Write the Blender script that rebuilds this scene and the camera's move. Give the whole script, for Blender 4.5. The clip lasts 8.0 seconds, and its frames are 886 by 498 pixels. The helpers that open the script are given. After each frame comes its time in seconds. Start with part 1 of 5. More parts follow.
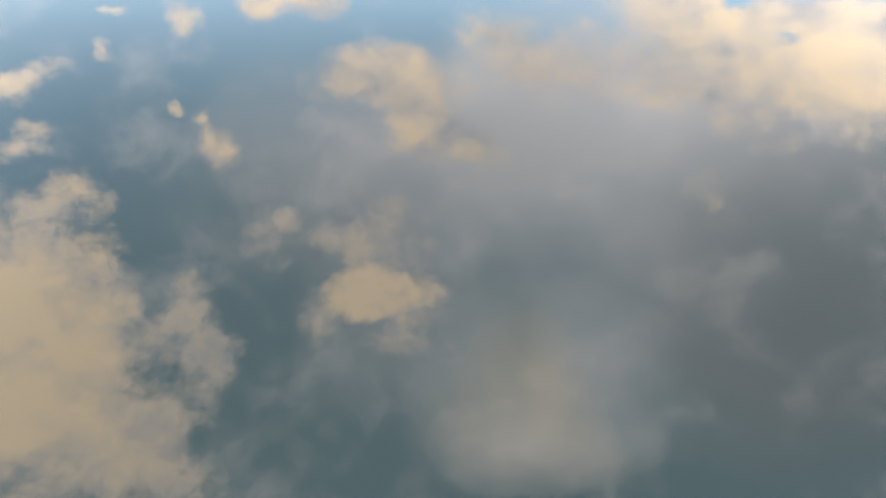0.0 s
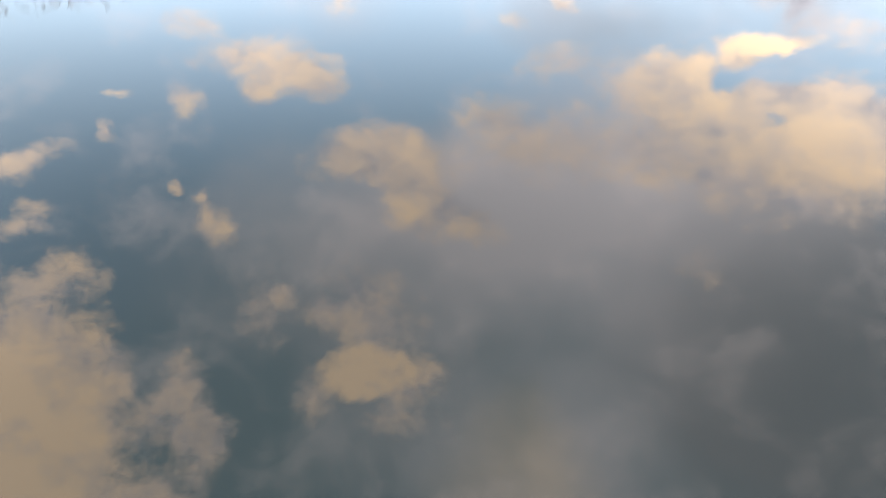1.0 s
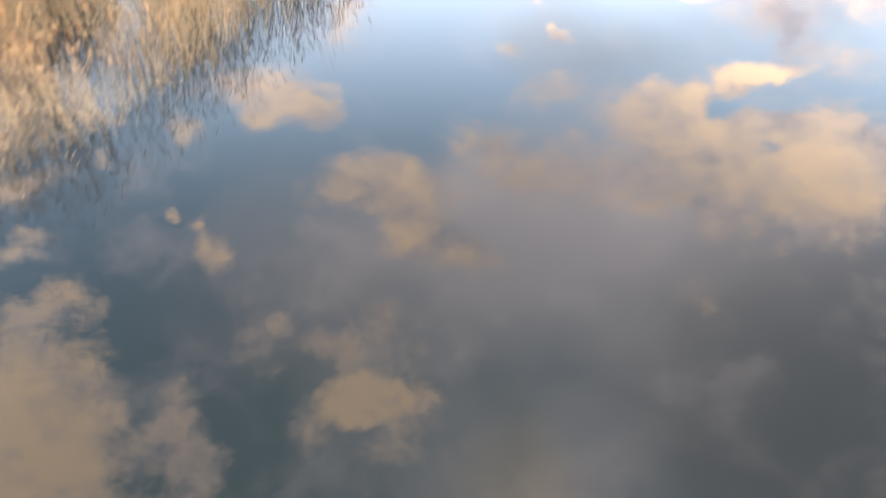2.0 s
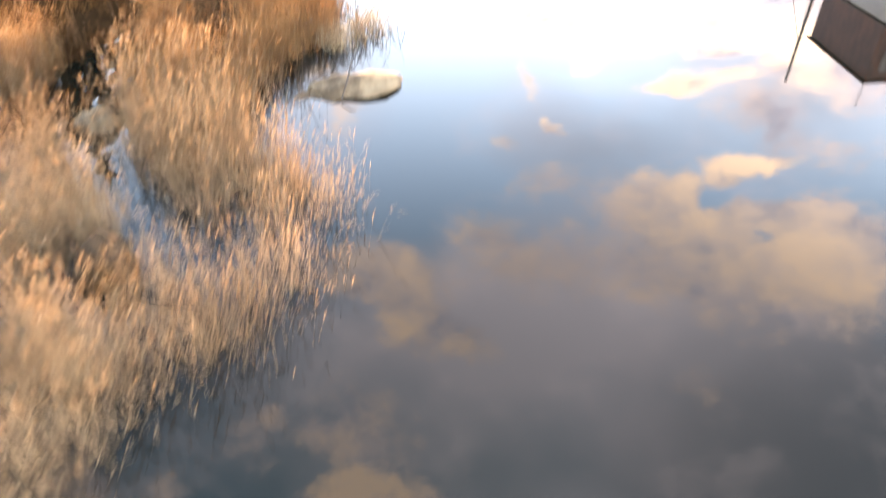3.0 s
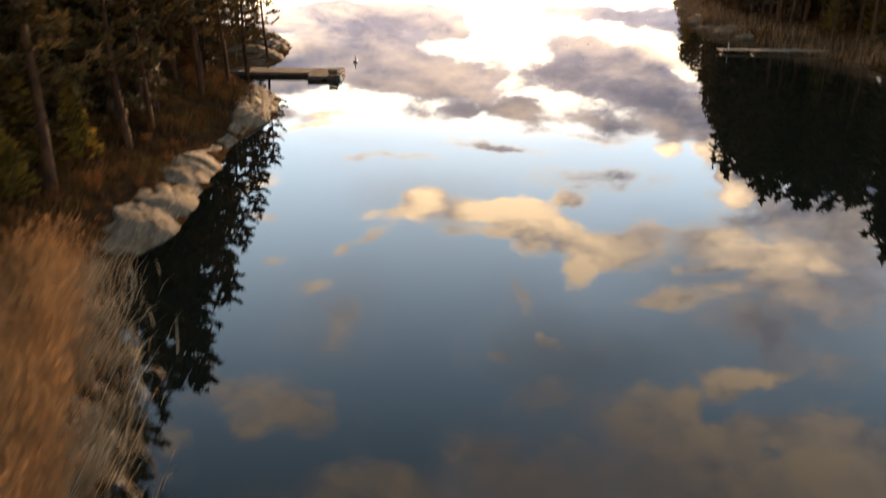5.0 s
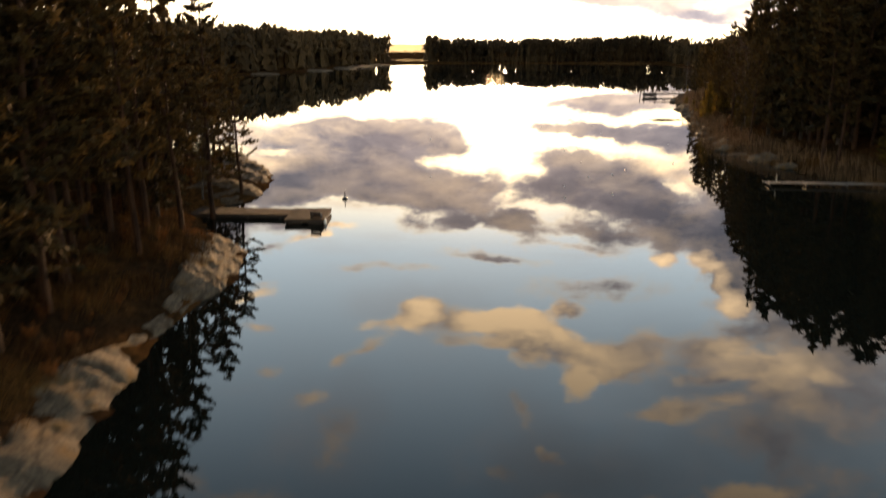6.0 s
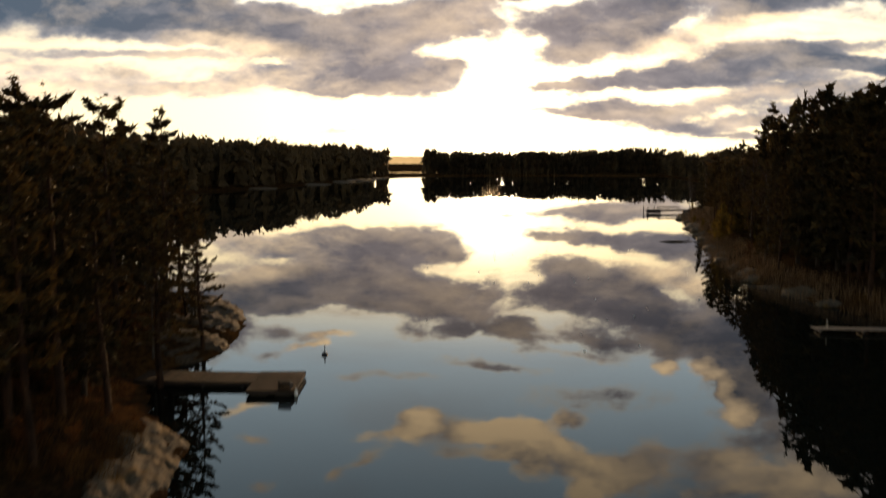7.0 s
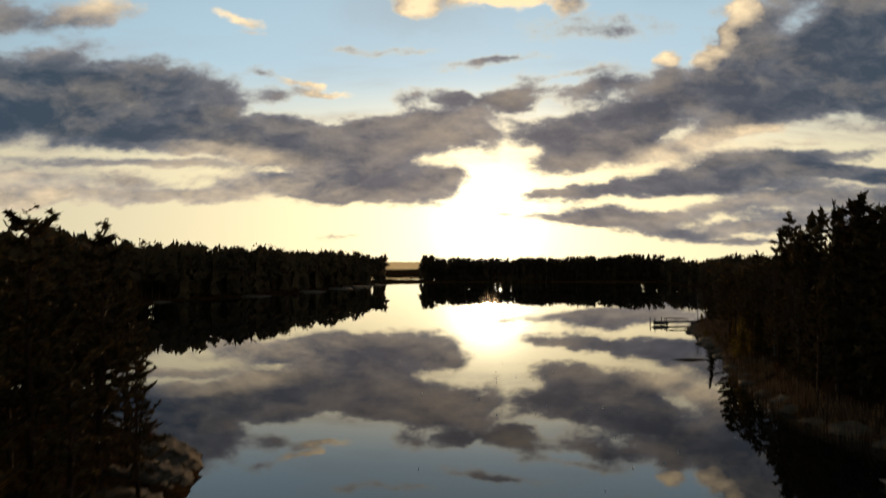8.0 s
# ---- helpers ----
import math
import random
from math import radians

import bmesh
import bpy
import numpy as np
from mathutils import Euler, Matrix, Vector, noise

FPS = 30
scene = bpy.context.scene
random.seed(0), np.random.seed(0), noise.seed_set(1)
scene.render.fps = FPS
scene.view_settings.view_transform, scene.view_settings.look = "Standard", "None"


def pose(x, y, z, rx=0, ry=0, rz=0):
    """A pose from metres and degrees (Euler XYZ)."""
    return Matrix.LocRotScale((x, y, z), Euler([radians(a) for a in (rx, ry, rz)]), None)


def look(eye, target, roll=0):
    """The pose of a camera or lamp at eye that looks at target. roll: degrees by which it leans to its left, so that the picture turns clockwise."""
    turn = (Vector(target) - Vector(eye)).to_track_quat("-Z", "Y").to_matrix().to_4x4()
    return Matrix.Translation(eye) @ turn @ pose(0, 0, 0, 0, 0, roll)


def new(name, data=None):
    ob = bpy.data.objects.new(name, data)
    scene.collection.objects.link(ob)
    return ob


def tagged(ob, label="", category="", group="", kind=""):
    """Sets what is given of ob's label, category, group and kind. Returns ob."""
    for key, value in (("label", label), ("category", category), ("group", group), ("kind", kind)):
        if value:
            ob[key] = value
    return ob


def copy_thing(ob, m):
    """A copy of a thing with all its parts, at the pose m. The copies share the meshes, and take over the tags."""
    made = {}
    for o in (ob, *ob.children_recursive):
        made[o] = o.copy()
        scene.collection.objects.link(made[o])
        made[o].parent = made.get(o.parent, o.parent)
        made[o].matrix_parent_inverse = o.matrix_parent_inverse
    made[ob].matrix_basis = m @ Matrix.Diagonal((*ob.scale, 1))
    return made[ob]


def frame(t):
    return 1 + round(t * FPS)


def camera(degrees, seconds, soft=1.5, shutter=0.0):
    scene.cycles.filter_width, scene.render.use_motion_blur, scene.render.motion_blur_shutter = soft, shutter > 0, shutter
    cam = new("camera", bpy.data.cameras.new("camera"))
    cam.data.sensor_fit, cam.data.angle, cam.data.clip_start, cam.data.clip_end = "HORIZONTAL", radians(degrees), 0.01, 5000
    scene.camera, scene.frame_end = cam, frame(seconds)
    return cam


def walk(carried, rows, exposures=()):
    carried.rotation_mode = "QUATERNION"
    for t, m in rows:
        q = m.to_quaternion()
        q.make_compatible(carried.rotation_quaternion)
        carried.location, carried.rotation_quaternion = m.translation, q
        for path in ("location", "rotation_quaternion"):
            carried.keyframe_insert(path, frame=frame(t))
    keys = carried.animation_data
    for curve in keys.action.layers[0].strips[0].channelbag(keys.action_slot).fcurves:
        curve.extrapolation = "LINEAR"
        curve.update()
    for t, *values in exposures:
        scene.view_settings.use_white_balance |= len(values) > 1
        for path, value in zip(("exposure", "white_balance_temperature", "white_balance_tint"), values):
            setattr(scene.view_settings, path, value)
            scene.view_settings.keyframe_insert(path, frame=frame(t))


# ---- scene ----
cam = camera(62.11, 8.0, soft=1.25, shutter=0.65)
PATH = [
    (0.0, pose(0.000, 0.000, 9.351, 34.658, 0, 1.259) @ pose(0, 0, 0, 0, 0, -0.334)),
    (0.5, pose(-0.010, 4.242, 9.271, 38.265, 0, 1.006) @ pose(0, 0, 0, 0, 0, -0.154)),
    (1.0, pose(-0.020, 8.484, 9.195, 40.680, 0, 0.769) @ pose(0, 0, 0, 0, 0, -0.022)),
    (1.2, pose(-0.024, 10.180, 9.170, 41.055, 0, 0.707) @ pose(0, 0, 0, 0, 0, 0.032)),
    (2.3, pose(-0.047, 19.512, 9.093, 44.369, 0, 0.305) @ pose(0, 0, 0, 0, 0, 0.187)),
    (2.6, pose(-0.046, 22.066, 9.138, 46.647, 0, 0.156) @ pose(0, 0, 0, 0, 0, 0.234)),
    (3.0, pose(-0.014, 25.550, 9.283, 49.756, 0, 0.123) @ pose(0, 0, 0, 0, 0, 0.203)),
    (3.5, pose(0.025, 29.975, 9.379, 53.812, 0, 0.107) @ pose(0, 0, 0, 0, 0, 0.162)),
    (4.0, pose(0.050, 34.328, 9.401, 58.089, 0, -0.006) @ pose(0, 0, 0, 0, 0, 0.063)),
    (4.5, pose(-0.097, 39.134, 9.351, 62.354, 0, -0.081) @ pose(0, 0, 0, 0, 0, 0.039)),
    (4.7, pose(-0.201, 41.131, 9.240, 63.896, 0, -0.099) @ pose(0, 0, 0, 0, 0, 0.050)),
    (5.8, pose(-0.795, 52.342, 8.836, 73.270, 0, -0.312) @ pose(0, 0, 0, 0, 0, 0.125)),
    (6.2, pose(-0.840, 55.597, 9.044, 76.550, 0, -0.363) @ pose(0, 0, 0, 0, 0, 0.062)),
    (6.5, pose(-0.819, 57.793, 9.346, 79.101, 0, -0.381) @ pose(0, 0, 0, 0, 0, -0.017)),
    (7.0, pose(-0.741, 61.258, 10.000, 83.278, 0, -0.443) @ pose(0, 0, 0, 0, 0, -0.099)),
    (7.5, pose(-0.651, 64.532, 10.469, 87.359, 0, -0.514) @ pose(0, 0, 0, 0, 0, -0.068)),
    (8.0, pose(-0.525, 67.627, 10.775, 91.447, 0, -0.620) @ pose(0, 0, 0, 0, 0, -0.087)),
]
EXPOSURES = [
    (0.0, 5.92, 6600, 15), (0.5, 5.70, 6700, 18), (1.2, 5.48, 6850, 22), (2.3, 5.34, 6850, 26), (3.0, 5.16, 6850, 28), (3.5, 4.52, 6800, 18), (4.0, 3.92, 6700, 19),
    (4.5, 3.44, 6600, 20), (5.8, 2.46, 7150, 18), (6.5, 1.76, 7150, 17), (7.0, 1.24, 6950, 14), (7.5, 0.87, 6700, 11), (8.0, 0.34, 6350, 10),
]
walk(cam, PATH, EXPOSURES)

# ---- sky: low evening sun behind broken cloud ----
SUN_AZ, SUN_EL = radians(4.2), radians(3.5)
SUN_DIR = Vector((math.sin(SUN_AZ) * math.cos(SUN_EL), math.cos(SUN_AZ) * math.cos(SUN_EL), math.sin(SUN_EL)))


class Net:
    """Short hand for building a node tree."""

    def __init__(self, tree):
        self.tree, self.nodes, self.links = tree, tree.nodes, tree.links
        self.nodes.clear()

    def add(self, kind, inputs=None, **settings):
        n = self.nodes.new(kind)
        for k, v in settings.items():
            setattr(n, k, v)
        for k, v in (inputs or {}).items():
            if isinstance(v, bpy.types.NodeSocket):
                self.links.new(v, n.inputs[k])
            else:
                n.inputs[k].default_value = v
        return n

    def math(self, op, a, b=0.0, c=0.0, clamp=False):
        return self.add("ShaderNodeMath", {0: a, 1: b, 2: c}, operation=op, use_clamp=clamp).outputs[0]

    def vec(self, op, a, b=(0, 0, 0), c=(0, 0, 0)):
        n = self.add("ShaderNodeVectorMath", {0: a, 1: b, 2: c}, operation=op)
        return n.outputs["Value"] if op in ("DOT_PRODUCT", "LENGTH") else n.outputs[0]

    def noise(self, vector, scale, detail=4.0, rough=0.55, distort=0.0):
        return self.add("ShaderNodeTexNoise", {"Vector": vector, "Scale": scale, "Detail": detail, "Roughness": rough, "Distortion": distort})

    def smooth(self, value, lo, hi, to_lo=0.0, to_hi=1.0):
        n = self.add("ShaderNodeMapRange", {"Value": value, "From Min": lo, "From Max": hi, "To Min": to_lo, "To Max": to_hi}, interpolation_type="SMOOTHSTEP")
        return n.outputs[0]

    def mix(self, fac, a, b, blend="MIX"):
        n = self.add("ShaderNodeMix", data_type="RGBA", blend_type=blend)
        for i, v in ((0, fac), (6, a), (7, b)):
            if isinstance(v, bpy.types.NodeSocket):
                self.links.new(v, n.inputs[i])
            else:
                n.inputs[i].default_value = v if i == 0 else (*v[:3], 1.0)
        return n.outputs[2]


# Clouds, on a stereographic chart of the sky about 38 degrees up in the north: east, up, half width,
# half height, turn in degrees, thickness, share of warm light, paleness.
WEST_ROOF = [
    (-0.517, -0.398, 0.135, 0.045, -5, 2.40, 0.00, 0.05),
    (-0.425, -0.406, 0.123, 0.046, -4, 2.40, 0.00, 0.05),
    (-0.345, -0.416, 0.093, 0.047, -14, 2.25, 0.03, 0.10),
    (-0.612, -0.397, 0.116, 0.063, -7, 2.40, 0.00, 0.00),
    (-0.286, -0.443, 0.043, 0.045, -34, 1.65, 0.05, 0.30),
    (-0.514, -0.447, 0.167, 0.040, -9, 2.40, 0.00, 0.05),
    (-0.385, -0.468, 0.161, 0.041, -9, 2.40, 0.00, 0.05),
    (-0.283, -0.485, 0.141, 0.041, -9, 2.25, 0.00, 0.15),
    (-0.639, -0.436, 0.106, 0.048, -10, 2.40, 0.00, 0.00),
    (-0.200, -0.499, 0.115, 0.039, -6, 2.25, 0.00, 0.20),
]
WEST_FLOOR = [
    (-0.121, -0.510, 0.110, 0.052, 2, 2.10, 0.02, 0.30),
    (-0.052, -0.501, 0.111, 0.049, 7, 2.10, 0.03, 0.30),
    (-0.106, -0.551, 0.124, 0.044, -3, 1.95, 0.05, 0.40),
    (-0.045, -0.563, 0.119, 0.039, -3, 1.95, 0.06, 0.35),
    (-0.008, -0.475, 0.086, 0.023, 4, 1.80, 0.05, 0.30),
    (0.024, -0.502, 0.071, 0.034, 0, 1.65, 0.10, 0.40),
    (-0.099, -0.583, 0.141, 0.021, -3, 1.80, 0.08, 0.35),
    (0.017, -0.559, 0.038, 0.034, 0, 1.50, 0.15, 0.40),
    (-0.205, -0.472, 0.063, 0.018, -2, 1.80, 0.02, 0.25),
    (-0.135, -0.483, 0.092, 0.021, 1, 1.65, 0.05, 0.30),
]
WEST_STREAKS = [
    (-0.497, -0.501, 0.225, 0.012, -9, 1.65, 0.15, 0.50),
    (-0.341, -0.526, 0.142, 0.012, -9, 1.50, 0.20, 0.50),
    (-0.553, -0.508, 0.124, 0.010, -10, 1.35, 0.20, 0.50),
    (-0.418, -0.539, 0.063, 0.012, -8, 1.65, 0.10, 0.30),
    (-0.524, -0.535, 0.140, 0.032, -7, 1.72, 0.50, 0.70),
    (-0.413, -0.561, 0.180, 0.015, -7, 1.88, 0.22, 0.60),
    (-0.276, -0.561, 0.169, 0.026, -1, 1.80, 0.35, 0.60),
    (-0.192, -0.562, 0.140, 0.024, -2, 1.65, 0.30, 0.50),
    (-0.256, -0.520, 0.115, 0.024, -9, 1.72, 0.42, 0.70),
    (-0.313, -0.509, 0.088, 0.014, -10, 1.65, 0.40, 0.70),
    (-0.579, -0.538, 0.083, 0.022, -8, 1.80, 0.30, 0.60),
    (-0.143, -0.638, 0.056, 0.004, -2, 1.20, 0.30, 0.50),
]
HIGH_WEST = [
    (-0.223, -0.432, 0.041, 0.018, 5, 1.80, 0.05, 0.40),
    (-0.175, -0.429, 0.040, 0.013, -12, 1.35, 0.30, 0.50),
    (-0.182, -0.417, 0.040, 0.006, -17, 1.50, 1.00, 0.80),
    (-0.148, -0.435, 0.048, 0.006, -5, 1.65, 1.00, 0.80),
    (-0.241, -0.404, 0.037, 0.007, -2, 1.05, 0.10, 0.50),
    (-0.459, -0.357, 0.049, 0.016, 5, 1.20, 0.05, 0.30),
    (-0.513, -0.320, 0.116, 0.033, 0, 1.72, 0.05, 0.25),
    (-0.428, -0.314, 0.076, 0.020, 0, 1.50, 0.50, 0.60),
    (-0.568, -0.297, 0.073, 0.048, -4, 1.80, 0.10, 0.30),
    (-0.269, -0.329, 0.030, 0.009, -8, 1.27, 0.95, 0.80),
    (-0.241, -0.337, 0.038, 0.009, -6, 1.27, 0.95, 0.80),
    (-0.494, -0.367, 0.054, 0.013, -5, 1.20, 0.05, 0.30),
]
HIGH_MIDDLE = [
    (-0.027, -0.443, 0.046, 0.023, 0, 1.50, 0.10, 0.40),
    (-0.122, -0.376, 0.045, 0.006, -1, 0.90, 0.20, 0.60),
    (-0.053, -0.380, 0.107, 0.007, 0, 0.90, 0.20, 0.60),
    (0.211, -0.345, 0.162, 0.029, 2, 0.98, 0.10, 0.50),
    (0.241, -0.351, 0.044, 0.010, 10, 0.75, 0.10, 0.60),
    (0.055, -0.397, 0.078, 0.011, 8, 1.35, 0.10, 0.40),
    (0.104, -0.385, 0.080, 0.008, 6, 1.20, 0.10, 0.40),
    (0.189, -0.398, 0.063, 0.011, 17, 1.20, 0.15, 0.50),
    (0.024, -0.441, 0.038, 0.018, 0, 1.65, 0.05, 0.30),
    (0.040, -0.467, 0.100, 0.015, 0, 1.35, 0.15, 0.50),
    (0.061, -0.491, 0.037, 0.030, 10, 1.35, 0.12, 0.40),
    (0.080, -0.524, 0.026, 0.019, 1, 1.05, 0.25, 0.50),
]
SUN_BANK = [
    (0.075, -0.448, 0.087, 0.020, 0, 2.10, 0.02, 0.15),
    (0.122, -0.430, 0.059, 0.033, 13, 1.95, 0.05, 0.20),
    (0.234, -0.415, 0.053, 0.036, 23, 1.95, 0.03, 0.15),
    (0.184, -0.434, 0.049, 0.019, 2, 1.35, 0.15, 0.50),
    (0.312, -0.395, 0.029, 0.032, 3, 1.80, 0.05, 0.20),
    (0.289, -0.415, 0.050, 0.022, 13, 1.80, 0.05, 0.20),
    (0.153, -0.490, 0.096, 0.031, 4, 2.10, 0.03, 0.20),
    (0.230, -0.476, 0.114, 0.042, 15, 2.25, 0.02, 0.15),
    (0.300, -0.449, 0.086, 0.039, 20, 2.25, 0.02, 0.10),
    (0.225, -0.511, 0.108, 0.036, 15, 2.10, 0.05, 0.30),
    (0.175, -0.532, 0.072, 0.022, 6, 1.80, 0.08, 0.40),
    (0.285, -0.485, 0.074, 0.031, 24, 2.10, 0.03, 0.20),
]
EAST_BANK = [
    (0.355, -0.411, 0.066, 0.042, 19, 2.25, 0.02, 0.10),
    (0.396, -0.378, 0.058, 0.055, 25, 2.25, 0.02, 0.10),
    (0.414, -0.343, 0.046, 0.041, 4, 2.10, 0.03, 0.12),
    (0.466, -0.380, 0.108, 0.053, 27, 2.40, 0.00, 0.05),
    (0.513, -0.337, 0.087, 0.054, 33, 2.40, 0.00, 0.08),
    (0.562, -0.315, 0.091, 0.081, 5, 2.40, 0.00, 0.05),
    (0.440, -0.430, 0.118, 0.044, 16, 2.25, 0.02, 0.10),
    (0.516, -0.411, 0.108, 0.046, 15, 2.40, 0.00, 0.05),
    (0.580, -0.389, 0.084, 0.053, 6, 2.40, 0.00, 0.05),
    (0.612, -0.344, 0.080, 0.113, 6, 2.40, 0.00, 0.05),
    (0.387, -0.458, 0.065, 0.025, 17, 1.80, 0.10, 0.30),
    (0.347, -0.490, 0.086, 0.018, 19, 1.50, 0.30, 0.50),
]
EAST_RIMS = [
    (0.363, -0.373, 0.031, 0.016, 19, 1.95, 1.00, 0.80),
    (0.394, -0.316, 0.024, 0.020, 3, 2.10, 1.00, 0.80),
    (0.383, -0.340, 0.014, 0.023, 3, 1.80, 0.95, 0.80),
    (0.308, -0.376, 0.020, 0.009, 3, 1.65, 0.90, 0.80),
    (0.422, -0.468, 0.058, 0.012, 9, 1.65, 0.75, 0.70),
    (0.341, -0.506, 0.142, 0.020, 17, 1.20, 0.60, 0.70),
    (0.541, -0.484, 0.141, 0.011, 12, 1.50, 0.08, 0.30),
    (0.576, -0.444, 0.081, 0.012, 7, 1.20, 0.10, 0.40),
    (0.484, -0.478, 0.111, 0.012, 11, 0.90, 0.30, 0.60),
    (-0.018, -0.320, 0.035, 0.026, 0, 1.95, 0.95, 0.80),
    (0.090, -0.313, 0.076, 0.013, 0, 1.95, 0.95, 0.80),
    (0.175, -0.317, 0.028, 0.013, 1, 1.35, 0.80, 0.80),
]
EAST_LENS = [
    (0.411, -0.519, 0.114, 0.029, 10, 2.25, 0.02, 0.12),
    (0.490, -0.510, 0.120, 0.028, 3, 2.25, 0.00, 0.10),
    (0.563, -0.507, 0.103, 0.015, 3, 1.95, 0.00, 0.15),
    (0.350, -0.543, 0.123, 0.026, 11, 2.10, 0.03, 0.20),
    (0.262, -0.563, 0.135, 0.018, 10, 2.10, 0.05, 0.30),
    (0.178, -0.577, 0.103, 0.012, 8, 1.80, 0.12, 0.40),
    (0.422, -0.542, 0.138, 0.022, 6, 1.95, 0.03, 0.20),
    (0.101, -0.610, 0.068, 0.011, 3, 1.80, 0.40, 0.50),
    (0.240, -0.599, 0.110, 0.020, 3, 1.95, 0.06, 0.40),
    (0.306, -0.606, 0.122, 0.022, 1, 1.95, 0.05, 0.35),
    (0.192, -0.612, 0.088, 0.013, 3, 1.65, 0.12, 0.45),
    (0.610, -0.507, 0.099, 0.015, 4, 1.95, 0.00, 0.15),
]
EAST_LOW = [
    (0.382, -0.585, 0.104, 0.019, 10, 1.65, 0.08, 0.40),
    (0.363, -0.620, 0.126, 0.013, 2, 1.95, 0.05, 0.35),
    (0.463, -0.618, 0.130, 0.009, 7, 1.65, 0.10, 0.40),
    (0.499, -0.562, 0.105, 0.020, 11, 1.50, 0.12, 0.45),
    (0.423, -0.603, 0.072, 0.012, 6, 1.35, 0.20, 0.50),
    (0.447, -0.559, 0.108, 0.013, 13, 1.35, 0.30, 0.50),
    (0.558, -0.538, 0.106, 0.018, 8, 1.65, 0.10, 0.40),
    (0.538, -0.585, 0.137, 0.022, 8, 1.65, 0.10, 0.40),
    (0.608, -0.550, 0.107, 0.035, 9, 1.80, 0.08, 0.35),
    (0.474, -0.590, 0.092, 0.020, 12, 1.35, 0.20, 0.50),
]
CREAM_BANK = [
    (-0.026, -0.315, 0.040, 0.032, -19, 2.10, 0.95, 0.70),
    (-0.065, -0.299, 0.068, 0.013, -8, 1.50, 0.80, 0.70),
    (0.011, -0.303, 0.049, 0.045, 0, 1.20, 0.25, 0.50),
    (0.057, -0.305, 0.056, 0.028, 0, 2.10, 0.95, 0.70),
    (0.105, -0.299, 0.065, 0.031, 8, 2.25, 0.95, 0.70),
    (0.152, -0.278, 0.070, 0.031, 17, 1.95, 0.85, 0.70),
    (0.199, -0.247, 0.055, 0.039, 1, 2.25, 1.00, 0.70),
    (0.187, -0.214, 0.031, 0.029, 1, 2.25, 1.00, 0.70),
    (0.232, -0.246, 0.053, 0.034, 1, 1.80, 0.65, 0.60),
    (0.125, -0.258, 0.038, 0.024, 1, 1.80, 0.85, 0.70),
    (0.269, -0.245, 0.071, 0.037, -5, 1.65, 0.35, 0.50),
    (0.293, -0.270, 0.076, 0.025, 2, 1.20, 0.20, 0.50),
]
CREAM_SCRAPS = [
    (0.080, -0.276, 0.096, 0.011, 0, 1.50, 0.60, 0.60),
    (-0.096, -0.267, 0.060, 0.014, -25, 1.27, 0.70, 0.60),
    (-0.141, -0.251, 0.028, 0.011, -20, 1.20, 0.70, 0.60),
    (0.173, -0.317, 0.032, 0.013, 1, 1.20, 0.75, 0.70),
    (-0.175, -0.200, 0.042, 0.017, -20, 1.27, 0.75, 0.60),
    (-0.241, -0.351, 0.030, 0.008, -2, 1.05, 0.60, 0.60),
    (-0.244, -0.296, 0.040, 0.008, -1, 1.20, 0.60, 0.60),
    (-0.225, -0.235, 0.020, 0.012, -1, 0.90, 0.60, 0.60),
    (0.111, -0.182, 0.016, 0.051, -10, 1.05, 0.55, 0.60),
]
PALE_BANK = [
    (0.355, -0.220, 0.062, 0.014, -5, 1.65, 0.60, 0.75),
    (0.385, -0.238, 0.060, 0.027, 8, 1.50, 0.50, 0.75),
    (0.417, -0.225, 0.054, 0.028, 15, 1.65, 0.60, 0.75),
    (0.452, -0.231, 0.053, 0.032, 3, 1.58, 0.55, 0.75),
    (0.481, -0.232, 0.049, 0.022, 3, 1.50, 0.50, 0.75),
    (0.500, -0.214, 0.036, 0.015, 26, 1.35, 0.70, 0.70),
    (0.381, -0.260, 0.044, 0.015, 3, 1.27, 0.60, 0.60),
    (0.322, -0.181, 0.081, 0.023, -6, 1.35, 0.60, 0.60),
    (0.371, -0.190, 0.051, 0.013, 2, 1.20, 0.50, 0.60),
    (0.294, -0.177, 0.050, 0.016, 1, 1.20, 0.50, 0.60),
    (0.468, -0.177, 0.077, 0.036, 36, 1.20, 0.30, 0.50),
]
PALE_GREYS = [
    (0.346, -0.251, 0.041, 0.024, 2, 1.35, 0.05, 0.20),
    (0.441, -0.297, 0.126, 0.053, 25, 1.35, 0.08, 0.30),
    (0.524, -0.258, 0.104, 0.051, 21, 1.50, 0.05, 0.30),
    (0.533, -0.189, 0.077, 0.086, 3, 1.35, 0.10, 0.40),
    (0.403, -0.273, 0.096, 0.029, 3, 1.05, 0.15, 0.40),
    (0.432, -0.194, 0.079, 0.025, 2, 1.05, 0.20, 0.40),
]
